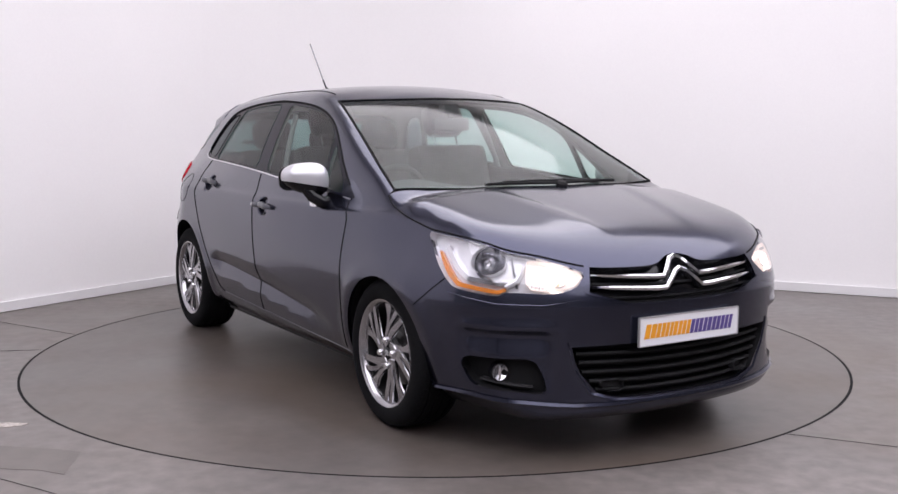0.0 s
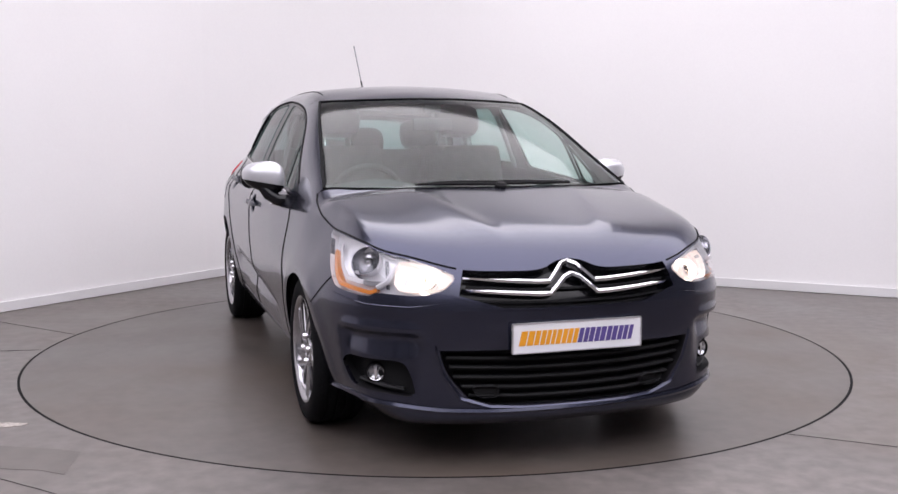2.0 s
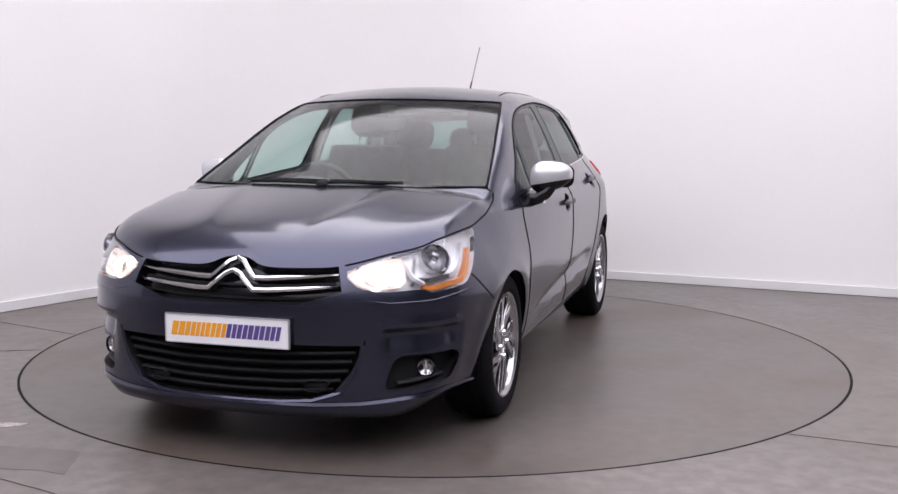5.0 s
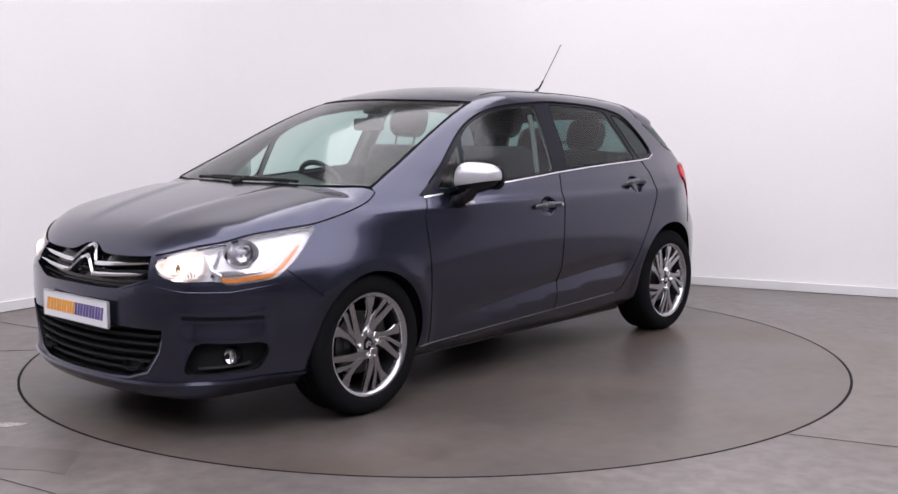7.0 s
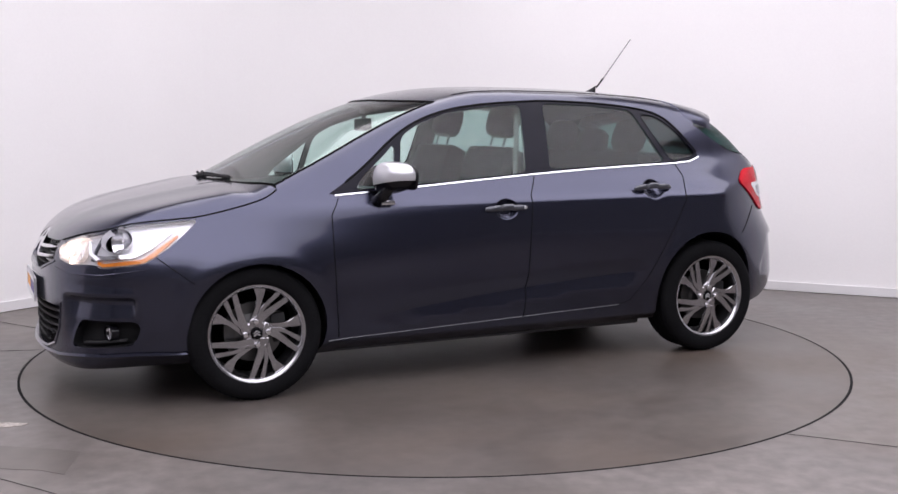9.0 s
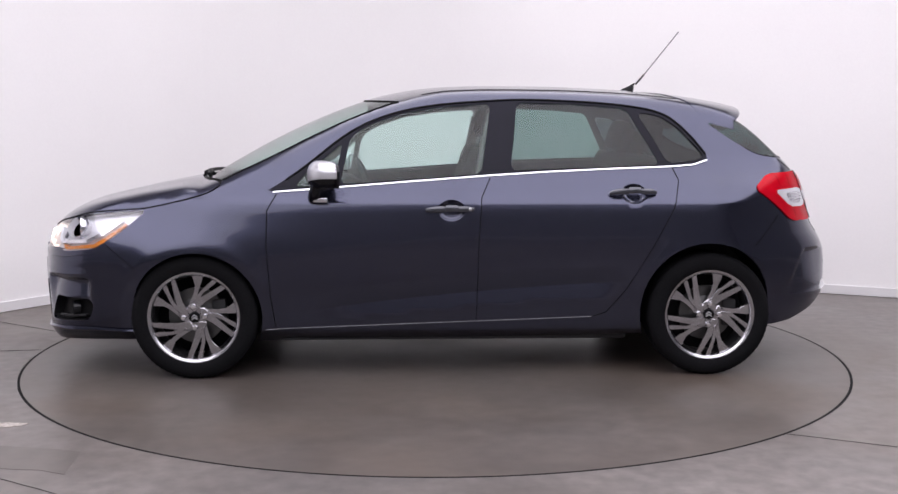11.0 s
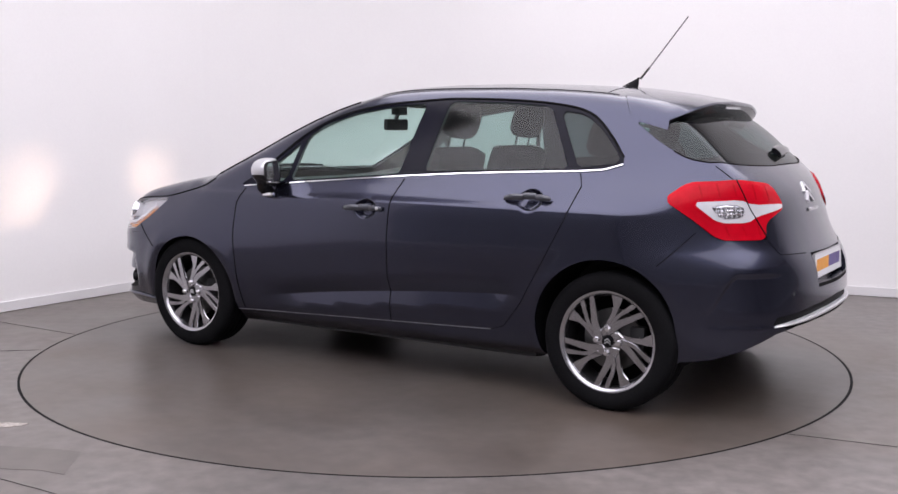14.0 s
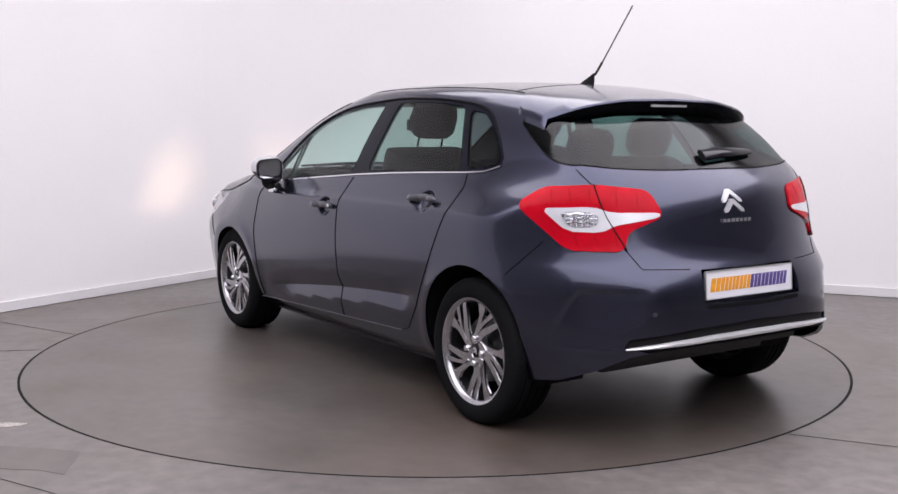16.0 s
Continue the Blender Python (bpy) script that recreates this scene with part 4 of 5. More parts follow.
def front_end(made):
    grille, intake = made["grille"], made["intake"]
    for lo, hi, name in ((0.711, 0.770, "upper"), (0.668, 0.722, "lower")):
        z0, z1 = lo, hi
        run = [(2.206 if name == "upper" else 2.203, z0 + 0.006), (2.35, z0 - 0.006), (2.47, z0 - 0.014), (2.515, z0 - 0.014), (2.575, z1 - 0.012), (MIDF, z1)]
        ribbon("chrome_bar", run, [0.003, 0.006, 0.007, 0.008, 0.008, 0.008], CHROME, grille, "chrome bar bent into a chevron", h0=-0.035, h1=-0.004, both=True, bulge=0.005)
    for z in (0.690, 0.640, 0.618):
        ribbon("grille_slat", [(2.22, z), (2.40, z - 0.012), (MIDF, z - 0.014)], 0.004, PLASTIC, grille, "black slat", h0=-0.045, h1=-0.024, both=True)
    ribbon("grille_lip", [(2.185, 0.652), (2.343, 0.602), (2.42, 0.600), (MIDF, 0.600)], 0.004, PAINT, grille, "body-coloured lower lip of the grille", h0=-0.02, h1=0.004, both=True)
    for i, z in enumerate((0.420, 0.385, 0.348, 0.312, 0.280)):
        u0 = float(np.interp(z, [0.24, 0.268, 0.349, 0.45], [2.33, 2.24, 2.18, 2.15]))
        ribbon("intake_slat", [(u0, z), (2.4, z - 0.008), (MIDF, z - 0.010)], 0.0065, PLASTIC, intake, "black slat", h0=-0.06, h1=-0.016, both=True, bulge=0.004)
    for s in (1, -1):
        ribbon("intake_surround", [(2.128, 0.47), (2.132, 0.44), (2.150, 0.36), (2.205, 0.268), (2.30, 0.236), (2.42, 0.229), (MIDF, 0.229)], [0.003, 0.009, 0.010, 0.010, 0.009, 0.008, 0.008], PAINT, car, "raised body-coloured surround of the intake", h0=-0.012, h1=-0.001, side=s, bulge=0.006)
        patch("tow_cover", soften([(2.235, 0.315), (2.33, 0.315), (2.33, 0.272), (2.26, 0.272)], 1), CABIN, intake, "dark blanking panel", -0.028, s)
    # plate
    plate(car_front_plate, Matrix.Translation((2.2125, 0, 0.4955)) @ pose(0, 0, 0, 0, 0, 90) @ pose(0, 0, 0, 90, 0, 0))
    for s in (1, -1):
        c = spot(1.905, 0.345, -0.03, s)
        ax = Vector((1, 0.35 * s, 0))
        niche = made["fog", s]
        disc_at("fog_lamp", c, ax, [(0.031, -0.03), (0.031, -0.004), (0.028, -0.006), (0.022, -0.012), (0.010, -0.018), (0.002, -0.019)], BOWL, niche, "round clear fog lamp")
        disc_at("fog_ring", c, ax, [(0.032, -0.03), (0.032, 0.004), (0.037, 0.004), (0.039, -0.03)], GLOSS, niche, "black ring round the fog lamp")
        bm = bmesh.new()
        rot = ax.to_track_quat("Y", "Z").to_matrix().to_4x4()
        box(bm, -0.005, 0.005, -0.018, -0.002, -0.024, 0.024, 0.002, m=Matrix.Translation(c) @ rot)
        part("fog_bar", bm, CHROME, niche, "bright upright bar in the fog lamp")
        ribbon("niche_slat", [(2.02, 0.30), (1.83, 0.312)], 0.004, CABIN, niche, h0=-0.05, h1=-0.02, side=s)
        ribbon("splitter", [(1.60, 0.245), (1.80, 0.248), (2.0, 0.240), (2.15, 0.226), (2.30, 0.221), (MIDF, 0.221)], [0.004, 0.010, 0.011, 0.010, 0.009, 0.009], PAINT, car, "body-coloured lower lip of the bumper", h0=-0.01, h1=0.006, side=s, bulge=0.006)
        ribbon("bumper_crease", [(1.72, 0.640), (1.90, 0.612), (2.05, 0.610), (2.17, 0.630)], [0.002, 0.006, 0.006, 0.002], PAINT, car, "raised crease below the headlamp", h0=-0.010, h1=-0.003, side=s, bulge=0.0045)


def plate(holder, m):
    """A show plate: white board, thin border, slanted coloured bars in place of its lettering. Local x along it, y up, z out."""
    def piece(name, pts, h0, h1, mat, label=""):
        bm = bmesh.new()
        prism(bm, pts, h0, h1, "z")
        bmesh.ops.transform(bm, matrix=m, verts=bm.verts)
        return part(name, bm, mat, holder, label, smooth=False)
    r = soften([(-0.262, -0.056), (0.262, -0.056), (0.262, 0.056), (-0.262, 0.056)], 2, 0.04)
    piece("board", r, -0.006, 0.004, WHITE, "white plastic board")
    for pts in ([(-0.262, 0.053), (0.262, 0.053), (0.262, 0.057), (-0.262, 0.057)], [(-0.262, -0.057), (0.262, -0.057), (0.262, -0.053), (-0.262, -0.053)],
                [(-0.264, -0.053), (-0.259, -0.053), (-0.259, 0.053), (-0.264, 0.053)], [(0.259, -0.053), (0.264, -0.053), (0.264, 0.053), (0.259, 0.053)]):
        piece("edge", pts, -0.004, 0.006, SATIN, "grey plate surround")
    x = -0.238
    for k in range(10):
        w = 1.05 * (0.056, 0.044, 0.038, 0.044, 0.042, 0.042, 0.044, 0.046, 0.044, 0.040)[k]
        a, b, sl, t = x, x + w - 0.004, 0.012, 0.012
        mat = ORANGE if k < 5 else PURPLE
        y0, y1 = -0.027, 0.027
        m1 = (a + b) / 2
        shapes = [[(a, y0), (m1 - 0.002, y0), (m1 - 0.002 + sl, y1), (a + sl, y1)], [(m1 + 0.003, y0), (b, y0), (b + sl, y1), (m1 + 0.003 + sl, y1)]]
        for pts in shapes:
            piece("print_bar", pts, 0.004, 0.0052, mat)
        x += w


def wheels():
    """One wheel, outer face towards +y, then three copies."""
    w = new("wheel")
    w.parent = car
    tagged(w, "smoked alloy wheel with swirling split spokes and low tyre")
    R = 0.315
    bm = bmesh.new()
    prof = [(0.224, 0.098), (0.232, 0.106), (0.250, 0.111), (0.275, 0.112), (0.296, 0.106), (0.309, 0.094), (0.314, 0.080), (0.3150, 0.062), (0.308, 0.061), (0.308, 0.054), (0.3150, 0.053),
            (0.3150, 0.022), (0.308, 0.021), (0.308, 0.013), (0.3150, 0.012), (0.3150, -0.012), (0.308, -0.013), (0.308, -0.021), (0.3150, -0.022), (0.3150, -0.053), (0.308, -0.054),
            (0.308, -0.061), (0.3150, -0.062), (0.314, -0.080), (0.309, -0.094), (0.296, -0.106), (0.275, -0.112), (0.240, -0.108), (0.224, -0.098)]
    lathe(bm, prof, 72, close=False)
    tyre = part("tyre", bm, TYRE, w, "low-profile black tyre")
    bm = bmesh.new()
    for i in range(64):
        a = 2 * math.pi * i / 64
        m = Matrix.Rotation(a, 4, "Y")
        for sy in (1, -1):
            box(bm, -0.0035, 0.0035, 0.064 * sy - (0 if sy > 0 else 0.02), 0.064 * sy + (0.02 if sy > 0 else 0), 0.3095, 0.3154, m=m)
    tagged(part("tread_blocks", bm, TYRE, tyre, "shoulder tread blocks", smooth=False), kind="stuff")
    # Barrel and back plate carry the shade of the spoke openings as dark colour.
    bm = bmesh.new()
    lathe(bm, [(0.205, -0.095), (0.222, -0.098), (0.205, -0.06), (0.198, 0.03), (0.208, 0.080), (0.214, 0.094), (0.222, 0.103), (0.230, 0.105), (0.232, 0.099), (0.228, 0.090)], 72, close=False)
    part("barrel", bm, BARREL, w, "wheel barrel coloured dark for shade behind the spokes")
    bm = bmesh.new()
    lathe(bm, [(0.206, 0.074), (0.210, 0.088), (0.214, 0.0965), (0.222, 0.1045), (0.230, 0.1065), (0.2325, 0.100)], 72, close=False)
    part("rim", bm, ALLOY, w, "machined alloy rim")
    bm = bmesh.new()
    lathe(bm, [(0.002, 0.030), (0.140, 0.030), (0.142, 0.015), (0.06, 0.038), (0.05, 0.0), (0.002, 0.0)], 40)
    part("brake_disc", bm, DISC, w, "steel brake disc")
    bm = bmesh.new()
    box(bm, -0.155, -0.085, -0.005, 0.045, -0.07, 0.07, 0.012)
    part("brake_caliper", bm, CABIN, w, "dark brake caliper")
    bm = bmesh.new()
    lathe(bm, [(0.198, -0.02), (0.002, -0.02), (0.002, -0.025), (0.199, -0.025)], 40)
    part("back_plate", bm, SEAL, w, "dark disc giving shade to the spoke openings")
    k = 0.226
    leaf = [(-0.16, 0.20), (-0.02, 0.40), (0.08, 0.56), (0.12, 0.70), (0.10, 0.84), (0.04, 0.93), (0.04, 0.99), (0.33, 0.94), (0.32, 0.90), (0.24, 0.78), (0.20, 0.66), (0.17, 0.58), (0.10, 0.42), (0.02, 0.22)]
    bar1 = [(0.0, 0.28), (0.12, 0.48), (0.19, 0.57), (0.48, 0.775), (0.55, 0.815), (0.63, 0.755), (0.55, 0.70), (0.28, 0.53), (0.14, 0.41), (0.08, 0.28)]
    bar2 = [(-0.14, 0.26), (0.0, 0.35), (0.18, 0.425), (0.66, 0.655), (0.73, 0.665), (0.79, 0.59), (0.74, 0.56), (0.28, 0.335), (0.16, 0.22), (0.02, 0.10)]
    for i in range(5):
        turn = Matrix.Rotation(-2 * math.pi * i / 5, 4, "Y")
        bm = bmesh.new()
        for poly, top in ((leaf, 0.080), (bar1, 0.088), (bar2, 0.086)):
            t = bmesh.new()
            prism(t, [(-p[0] * k, p[1] * k) for p in poly], top - 0.013, top, "y")
            for v in t.verts:
                r = math.hypot(v.co.x, v.co.z) / k
                v.co.y += 0.006 * r + 0.006 * (1 - r) ** 2
            es = [e for e in t.edges if all(v.co.y > top - 0.01 for v in e.verts)]
            bmesh.ops.bevel(t, geom=es, offset=0.0042, segments=1, affect="EDGES")
            bmesh.ops.transform(t, matrix=turn, verts=t.verts)
            me = bpy.data.meshes.new("tmp")
            t.to_mesh(me)
            t.free()
            bm.from_mesh(me)
            bpy.data.meshes.remove(me)
        part("spoke", bm, ALLOY, w, "split swirling alloy spoke")
    bm = bmesh.new()
    lathe(bm, [(0.060, 0.045), (0.062, 0.080), (0.054, 0.087), (0.030, 0.086), (0.029, 0.080), (0.002, 0.080)], 40)
    part("hub", bm, ALLOY, w, "alloy wheel hub")
    bm = bmesh.new()
    lathe(bm, [(0.027, 0.080), (0.026, 0.089), (0.020, 0.091), (0.002, 0.0915)], 32)
    cap = part("centre_cap", bm, GLOSS, w, "black centre cap")
    for z in (0.004, -0.008):
        bm = bmesh.new()
        prism(bm, [(-0.015, z - 0.006), (0, z + 0.005), (0.015, z - 0.006), (0.015, z - 0.001), (0, z + 0.011), (-0.015, z - 0.001)], 0.0912, 0.0935, "y")
        part("emblem_bar", bm, SATIN, cap, "small silver chevron", smooth=False)
    for i in range(4):
        a = math.pi / 2 * i + 0.05
        bm = bmesh.new()
        lathe(bm, [(0.0145, 0.078), (0.0145, 0.094), (0.011, 0.099), (0.002, 0.100)], 16, m=Matrix.Translation((0.054 * math.cos(a), 0.004, 0.054 * math.sin(a))))
        part("wheel_bolt", bm, CHROME, w, "domed bright wheel bolt")
    y = 0.758
    places = [pose(1.304, y, R, 0, 6, 0), pose(-1.304, y, R, 0, 0, 0), pose(1.304, -y, R, 0, 10, 180), pose(-1.304, -y, R, 0, 35, 180)]
    w.matrix_basis = places[0]
    for p in places[1:]:
        copy_thing(w, p)


def mirror(s):
    """A door mirror: silver cap, black lower shell, foot and glass."""
    mir = new("door_mirror")
    mir.parent = car
    tagged(mir, "silver-capped door mirror with black lower shell")
    n, m_ = 22, 14
    def form(u, v):
        a, b = 2 * math.pi * u, math.pi * (v - 0.5)
        ex = 0.75
        c, d = math.cos(b), math.sin(b)
        cs, sn = math.cos(a), math.sin(a)
        px = 0.085 * math.copysign(abs(cs) ** ex, cs) * abs(c) ** 0.7
        py = 0.098 * math.copysign(abs(sn) ** ex, sn) * abs(c) ** 0.7
        pz = 0.073 * math.copysign(abs(d) ** 0.85, d)
        taper = 1 - 0.25 * (py / 0.098)
        px2 = max(px, -0.052)
        return Vector((0.645 + px2 * (0.9 if px > 0 else 1) - 0.30 * py, (0.922 + py) * s, 1.026 + pz * taper + 0.10 * py))
    def shell(v0, v1, mat, name, label):
        bm = bmesh.new()
        rows = [[bm.verts.new(form(i / n, v0 + (v1 - v0) * j / m_)) for i in range(n)] for j in range(m_ + 1)]
        for a, b in zip(rows, rows[1:]):
            for i in range(n):
                bm.faces.new((a[i], a[(i + 1) % n], b[(i + 1) % n], b[i]))
        bm.faces.new(rows[0]), bm.faces.new(rows[-1])
        return part(name, bm, mat, mir, label)
    shell(0.40, 0.985, SATIN_CAP, "cap", "bright silver mirror cap")
    shell(0.02, 0.398, GLOSS, "lower_shell", "gloss black lower shell")
    bm = bmesh.new()
    o = soften([(-0.078, -0.045), (0.082, -0.050), (0.085, 0.045), (-0.07, 0.052)], 2)
    prism(bm, [(0.925 * s + p[0] * s, 1.026 + p[1]) for p in o], 0, 0.004, "x")
    for v in bm.verts:
        v.co.x += 0.645 - 0.0575 - 0.30 * (abs(v.co.y) - 0.922)
    part("mirror_glass", bm, CHROME, mir, "flat mirror glass")
    bm = bmesh.new()
    prism(bm, [(0.925 * s + p[0] * 1.13 * s, 1.026 + p[1] * 1.2) for p in o], 0, 0.012, "x")
    for v in bm.verts:
        v.co.x += 0.645 - 0.0555 - 0.30 * (abs(v.co.y) - 0.922)
    part("glass_surround", bm, GLOSS, mir, "black frame round the mirror glass")
    bm = bmesh.new()
    pts = [Vector((0.70, 0.80 * s, 0.915)), Vector((0.70, 0.86 * s, 0.915)), Vector((0.69, 0.905 * s, 0.945)), Vector((0.675, 0.925 * s, 0.98))]
    tube(bm, pts, 0.030, 10)
    part("foot", bm, GLOSS, mir, "black mirror foot")
    bm = bmesh.new()
    box(bm, 0.63, 0.70, min(0.868 * s, 0.895 * s), max(0.868 * s, 0.895 * s), 0.893, 0.915, 0.006)
    part("puddle_lamp", bm, CHROME, mir, "small clear lamp in the foot")


SATIN_CAP = material("silver_cap_paint", (0.56, 0.56, 0.59), rough=0.28, metal=0.45, coat=0.7, stain=0.03, stain_scale=9)


SPOILER_BACK = curve([0, 0.25, 0.4, 0.5, 0.58, 0.63, 0.655], [-1.585, -1.579, -1.561, -1.538, -1.498, -1.445, -1.405])
SPOILER_HEIGHT = curve([0, 0.25, 0.4, 0.5, 0.58, 0.63, 0.655], [1.388, 1.382, 1.365, 1.345, 1.318, 1.292, 1.275])


def outside_details(made):
    for s in (1, -1):
        mirror(s)
        for u, v, key in ((0.025, 0.853, "front_door"), (-0.897, 0.929, "rear_door")):
            door = made[key, s]
            bm = bmesh.new()
            h = []
            for k in range(13):
                t = k / 12
                uu = u + 0.120 - 0.240 * t
                lift_ = 0.012 + 0.020 * math.sin(math.pi * t) ** 0.6
                h.append((spot(uu, v + 0.003 * math.sin(math.pi * t) + 0.003 * t, lift_, s), 0.0075 + 0.0070 * math.sin(math.pi * t) ** 0.5))
            rings = []
            for p, r in h:
                rings.append([bm.verts.new(p + Vector((0, math.cos(a) * r * 0.7, math.sin(a) * r * 1.15))) for a in np.linspace(0, 2 * math.pi, 10, endpoint=False)])
            for a, b in zip(rings, rings[1:]):
                for i in range(10):
                    bm.faces.new((a[i], a[(i + 1) % 10], b[(i + 1) % 10], b[i]))
            bm.faces.new(rings[0]), bm.faces.new(rings[-1])
            hd = part("door_handle", bm, GREY_HANDLE, door, "dark grey pull handle")
            if key == "front_door":
                disc_at("lock", spot(u - 0.100, v + 0.003, 0.026, s), (0, s, 0), [(0.008, -0.004), (0.008, 0.003), (0.006, 0.004), (0.001, 0.004)], SATIN, hd, "round key lock", 16)
        ribbon("rear_trim", [(-1.945, 0.410), (-2.1, 0.424), (-2.29, 0.435), (MIDR, 0.438)], [0.003, 0.009, 0.011, 0.011], CHROME_SATIN, made["valance"], "bright strip across the rear bumper", h0=-0.014, h1=0.006, side=s, bulge=0.004)
        patch("parking_sensor", oval(-2.04, 0.545, 0.009, 0.009, 14), GREY_HANDLE, made["rear_bumper"], "round parking sensor", 0.0012, s, gap=0.006)
    # fuel flap on the driver's side
    q = [from_side(np.array([[u, v]]))[0] for u, v in oval(-1.335, 0.885, 0.085, 0.085, 40)]
    bm = bmesh.new()
    tube(bm, [(p[0], -p[1], p[2]) for p in q], 0.0016, closed=True)
    part("fuel_flap_gap", bm, SEAL, car, "thin round gap of the fuel flap")
    # spoiler
    bm = bmesh.new()
    cols, n = [], 40
    for i in range(n + 1):
        y = -0.608 + 1.216 * i / n
        a = abs(y)
        lead = np.interp(a, [0, 0.3, 0.5, 0.58, 0.64], [-1.14, -1.16, -1.215, -1.26, -1.31])
        tx = float(SPOILER_BACK(a))
        tz = float(SPOILER_HEIGHT(a))
        lz = from_top(np.array([[lead, a]]))[0][2] + 0.001
        x1 = (lead + tx) / 2
        z1 = from_top(np.array([[x1, min(a, 0.62)]]))[0][2]
        z1 = max((lz + tz) / 2 + 0.010, z1 + 0.006)
        rows = [(lead, lz - 0.006), (lead - 0.004, lz + 0.003), (lead * 0.7 + x1 * 0.3, lz * 0.72 + z1 * 0.28 + 0.003), (x1, z1), (x1 * 0.4 + tx * 0.6, z1 * 0.4 + tz * 0.6 + 0.003), (tx, tz), (tx - 0.004, tz - 0.008), (tx + 0.002, tz - 0.016)]
        drop = np.interp(a, [0, 0.4, 0.58, 0.655], [0.072, 0.070, 0.062, 0.045])
        run = min(1.0, (lead - tx) * 0.85 / 0.13)
        under = [(tx + 0.004, tz - 0.017), (tx + 0.028 * run, tz - drop * 0.75), (tx + 0.055 * run, tz - drop), (tx + 0.13 * run, tz - drop * 0.6)]
        cols.append((y, rows, under))
    for c, end in ((cols[0], 0), (cols[-1], len(cols) + 1)):
        def closed_in(row):
            """The end of the spoiler turned down onto the body."""
            skin = from_top(np.array([[x, 0.622] for x, _ in row]))[:, 2] - 0.006
            return [(x, min(z, float(g))) for (x, z), g in zip(row, skin)]
        cols.insert(end, (math.copysign(0.622, c[0]), closed_in(c[1]), closed_in(c[2])))
    def grid(which, mat, name, label, parent):
        bm = bmesh.new()
        vs = [[bm.verts.new((x, c[0], z)) for x, z in c[which]] for c in cols]
        for a, b in zip(vs, vs[1:]):
            for i in range(len(a) - 1):
                bm.faces.new((a[i], a[i + 1], b[i + 1], b[i]))
        return part(name, bm, mat, parent, label)
    sp = grid(1, PAINT, "spoiler", "slate grey roof spoiler", car)
    grid(2, GLOSS, "spoiler_underside", "gloss black spoiler underside", sp)
    bm = bmesh.new()
    for i in range(10):
        y = -0.11 + 0.022 * i
        box(bm, -1.575, -1.557, y, y + 0.020, 1.352, 1.364, 0.002)
    part("brake_light", bm, CLEARLENS, sp, "slim high brake light")
    # aerial
    aer = new("aerial")
    aer.parent = car
    tagged(aer, "thin whip aerial on a black base")
    bm = bmesh.new()
    rows = []
    for t, r in ((0, 1.0), (0.35, 0.85), (0.7, 0.5), (1, 0.22)):
        rows.append([bm.verts.new((-1.035 - 0.055 * t - 0.05 * r * math.cos(a) * (1 - 0.6 * t) + 0.01, 0.026 * r * math.sin(a), 1.467 + 0.052 * t)) for a in np.linspace(0, 2 * math.pi, 16, endpoint=False)])
    for a, b in zip(rows, rows[1:]):
        for i in range(16):
            bm.faces.new((a[i], a[(i + 1) % 16], b[(i + 1) % 16], b[i]))
    bm.faces.new(rows[-1])
    part("aerial_base", bm, PLASTIC, aer, "black rubber base")
    bm = bmesh.new()
    tube(bm, [(-1.088, 0, 1.512), (-1.135, 0, 1.567)], 0.0055, 8)
    part("aerial_ferrule", bm, PLASTIC, aer, "black ferrule")
    bm = bmesh.new()
    tube(bm, [(-1.13, 0, 1.560), (-1.332, 0, 1.812)], 0.0034, 8)
    part("whip", bm, ROD, aer, "thin bright rod")
    # wipers
    for side_, pts in (("arm", [(1.355, 0.035, 1.022), (1.335, -0.10, 1.022), (1.305, -0.26, 1.018)]), ("arm", [(1.345, 0.05, 1.022), (1.32, 0.20, 1.018), (1.29, 0.30, 1.014)])):
        bm = bmesh.new()
        tube(bm, pts, 0.009, 8)
        wa = part("wiper_arm", bm, PLASTIC, car, "black windscreen wiper arm")
    for pts in ([(1.365, 0.0, 1.012), (1.345, -0.16, 1.012), (1.31, -0.36, 1.002)], [(1.36, 0.03, 1.012), (1.335, 0.20, 1.010), (1.30, 0.385, 1.002)]):
        q = from_top(np.array(dense([p[:2] for p in pts], 0.04, closed=False)))
        bm = bmesh.new()
        tube(bm, [(p[0], p[1], p[2] + 0.012) for p in q], 0.0075, 6)
        part("wiper_blade", bm, PLASTIC, car, "black rubber wiper blade")
    disc_at("wiper_pivot", (1.365, 0.02, 0.995), (0.3, 0, 1), [(0.028, 0.0), (0.028, 0.018), (0.018, 0.028), (0.002, 0.030)], PLASTIC, car, "black wiper pivot cap", 20)
    # tail: wiper, emblem, plate, badge bars
    q = from_top(np.array([[-1.79, 0.03], [-1.775, -0.10], [-1.765, -0.22], [-1.75, -0.33]]))
    bm = bmesh.new()
    rings = []
    for p, (wy, h) in zip(q, ((0.05, 0.030), (0.052, 0.032), (0.042, 0.026), (0.020, 0.014))):
        rings.append([bm.verts.new((p[0] + wy * 0.5 * math.cos(a) - h * 0.25, p[1], p[2] + 0.012 + h * 0.55 * math.sin(a) + 0.3 * wy * math.cos(a))) for a in np.linspace(0, 2 * math.pi, 12, endpoint=False)])
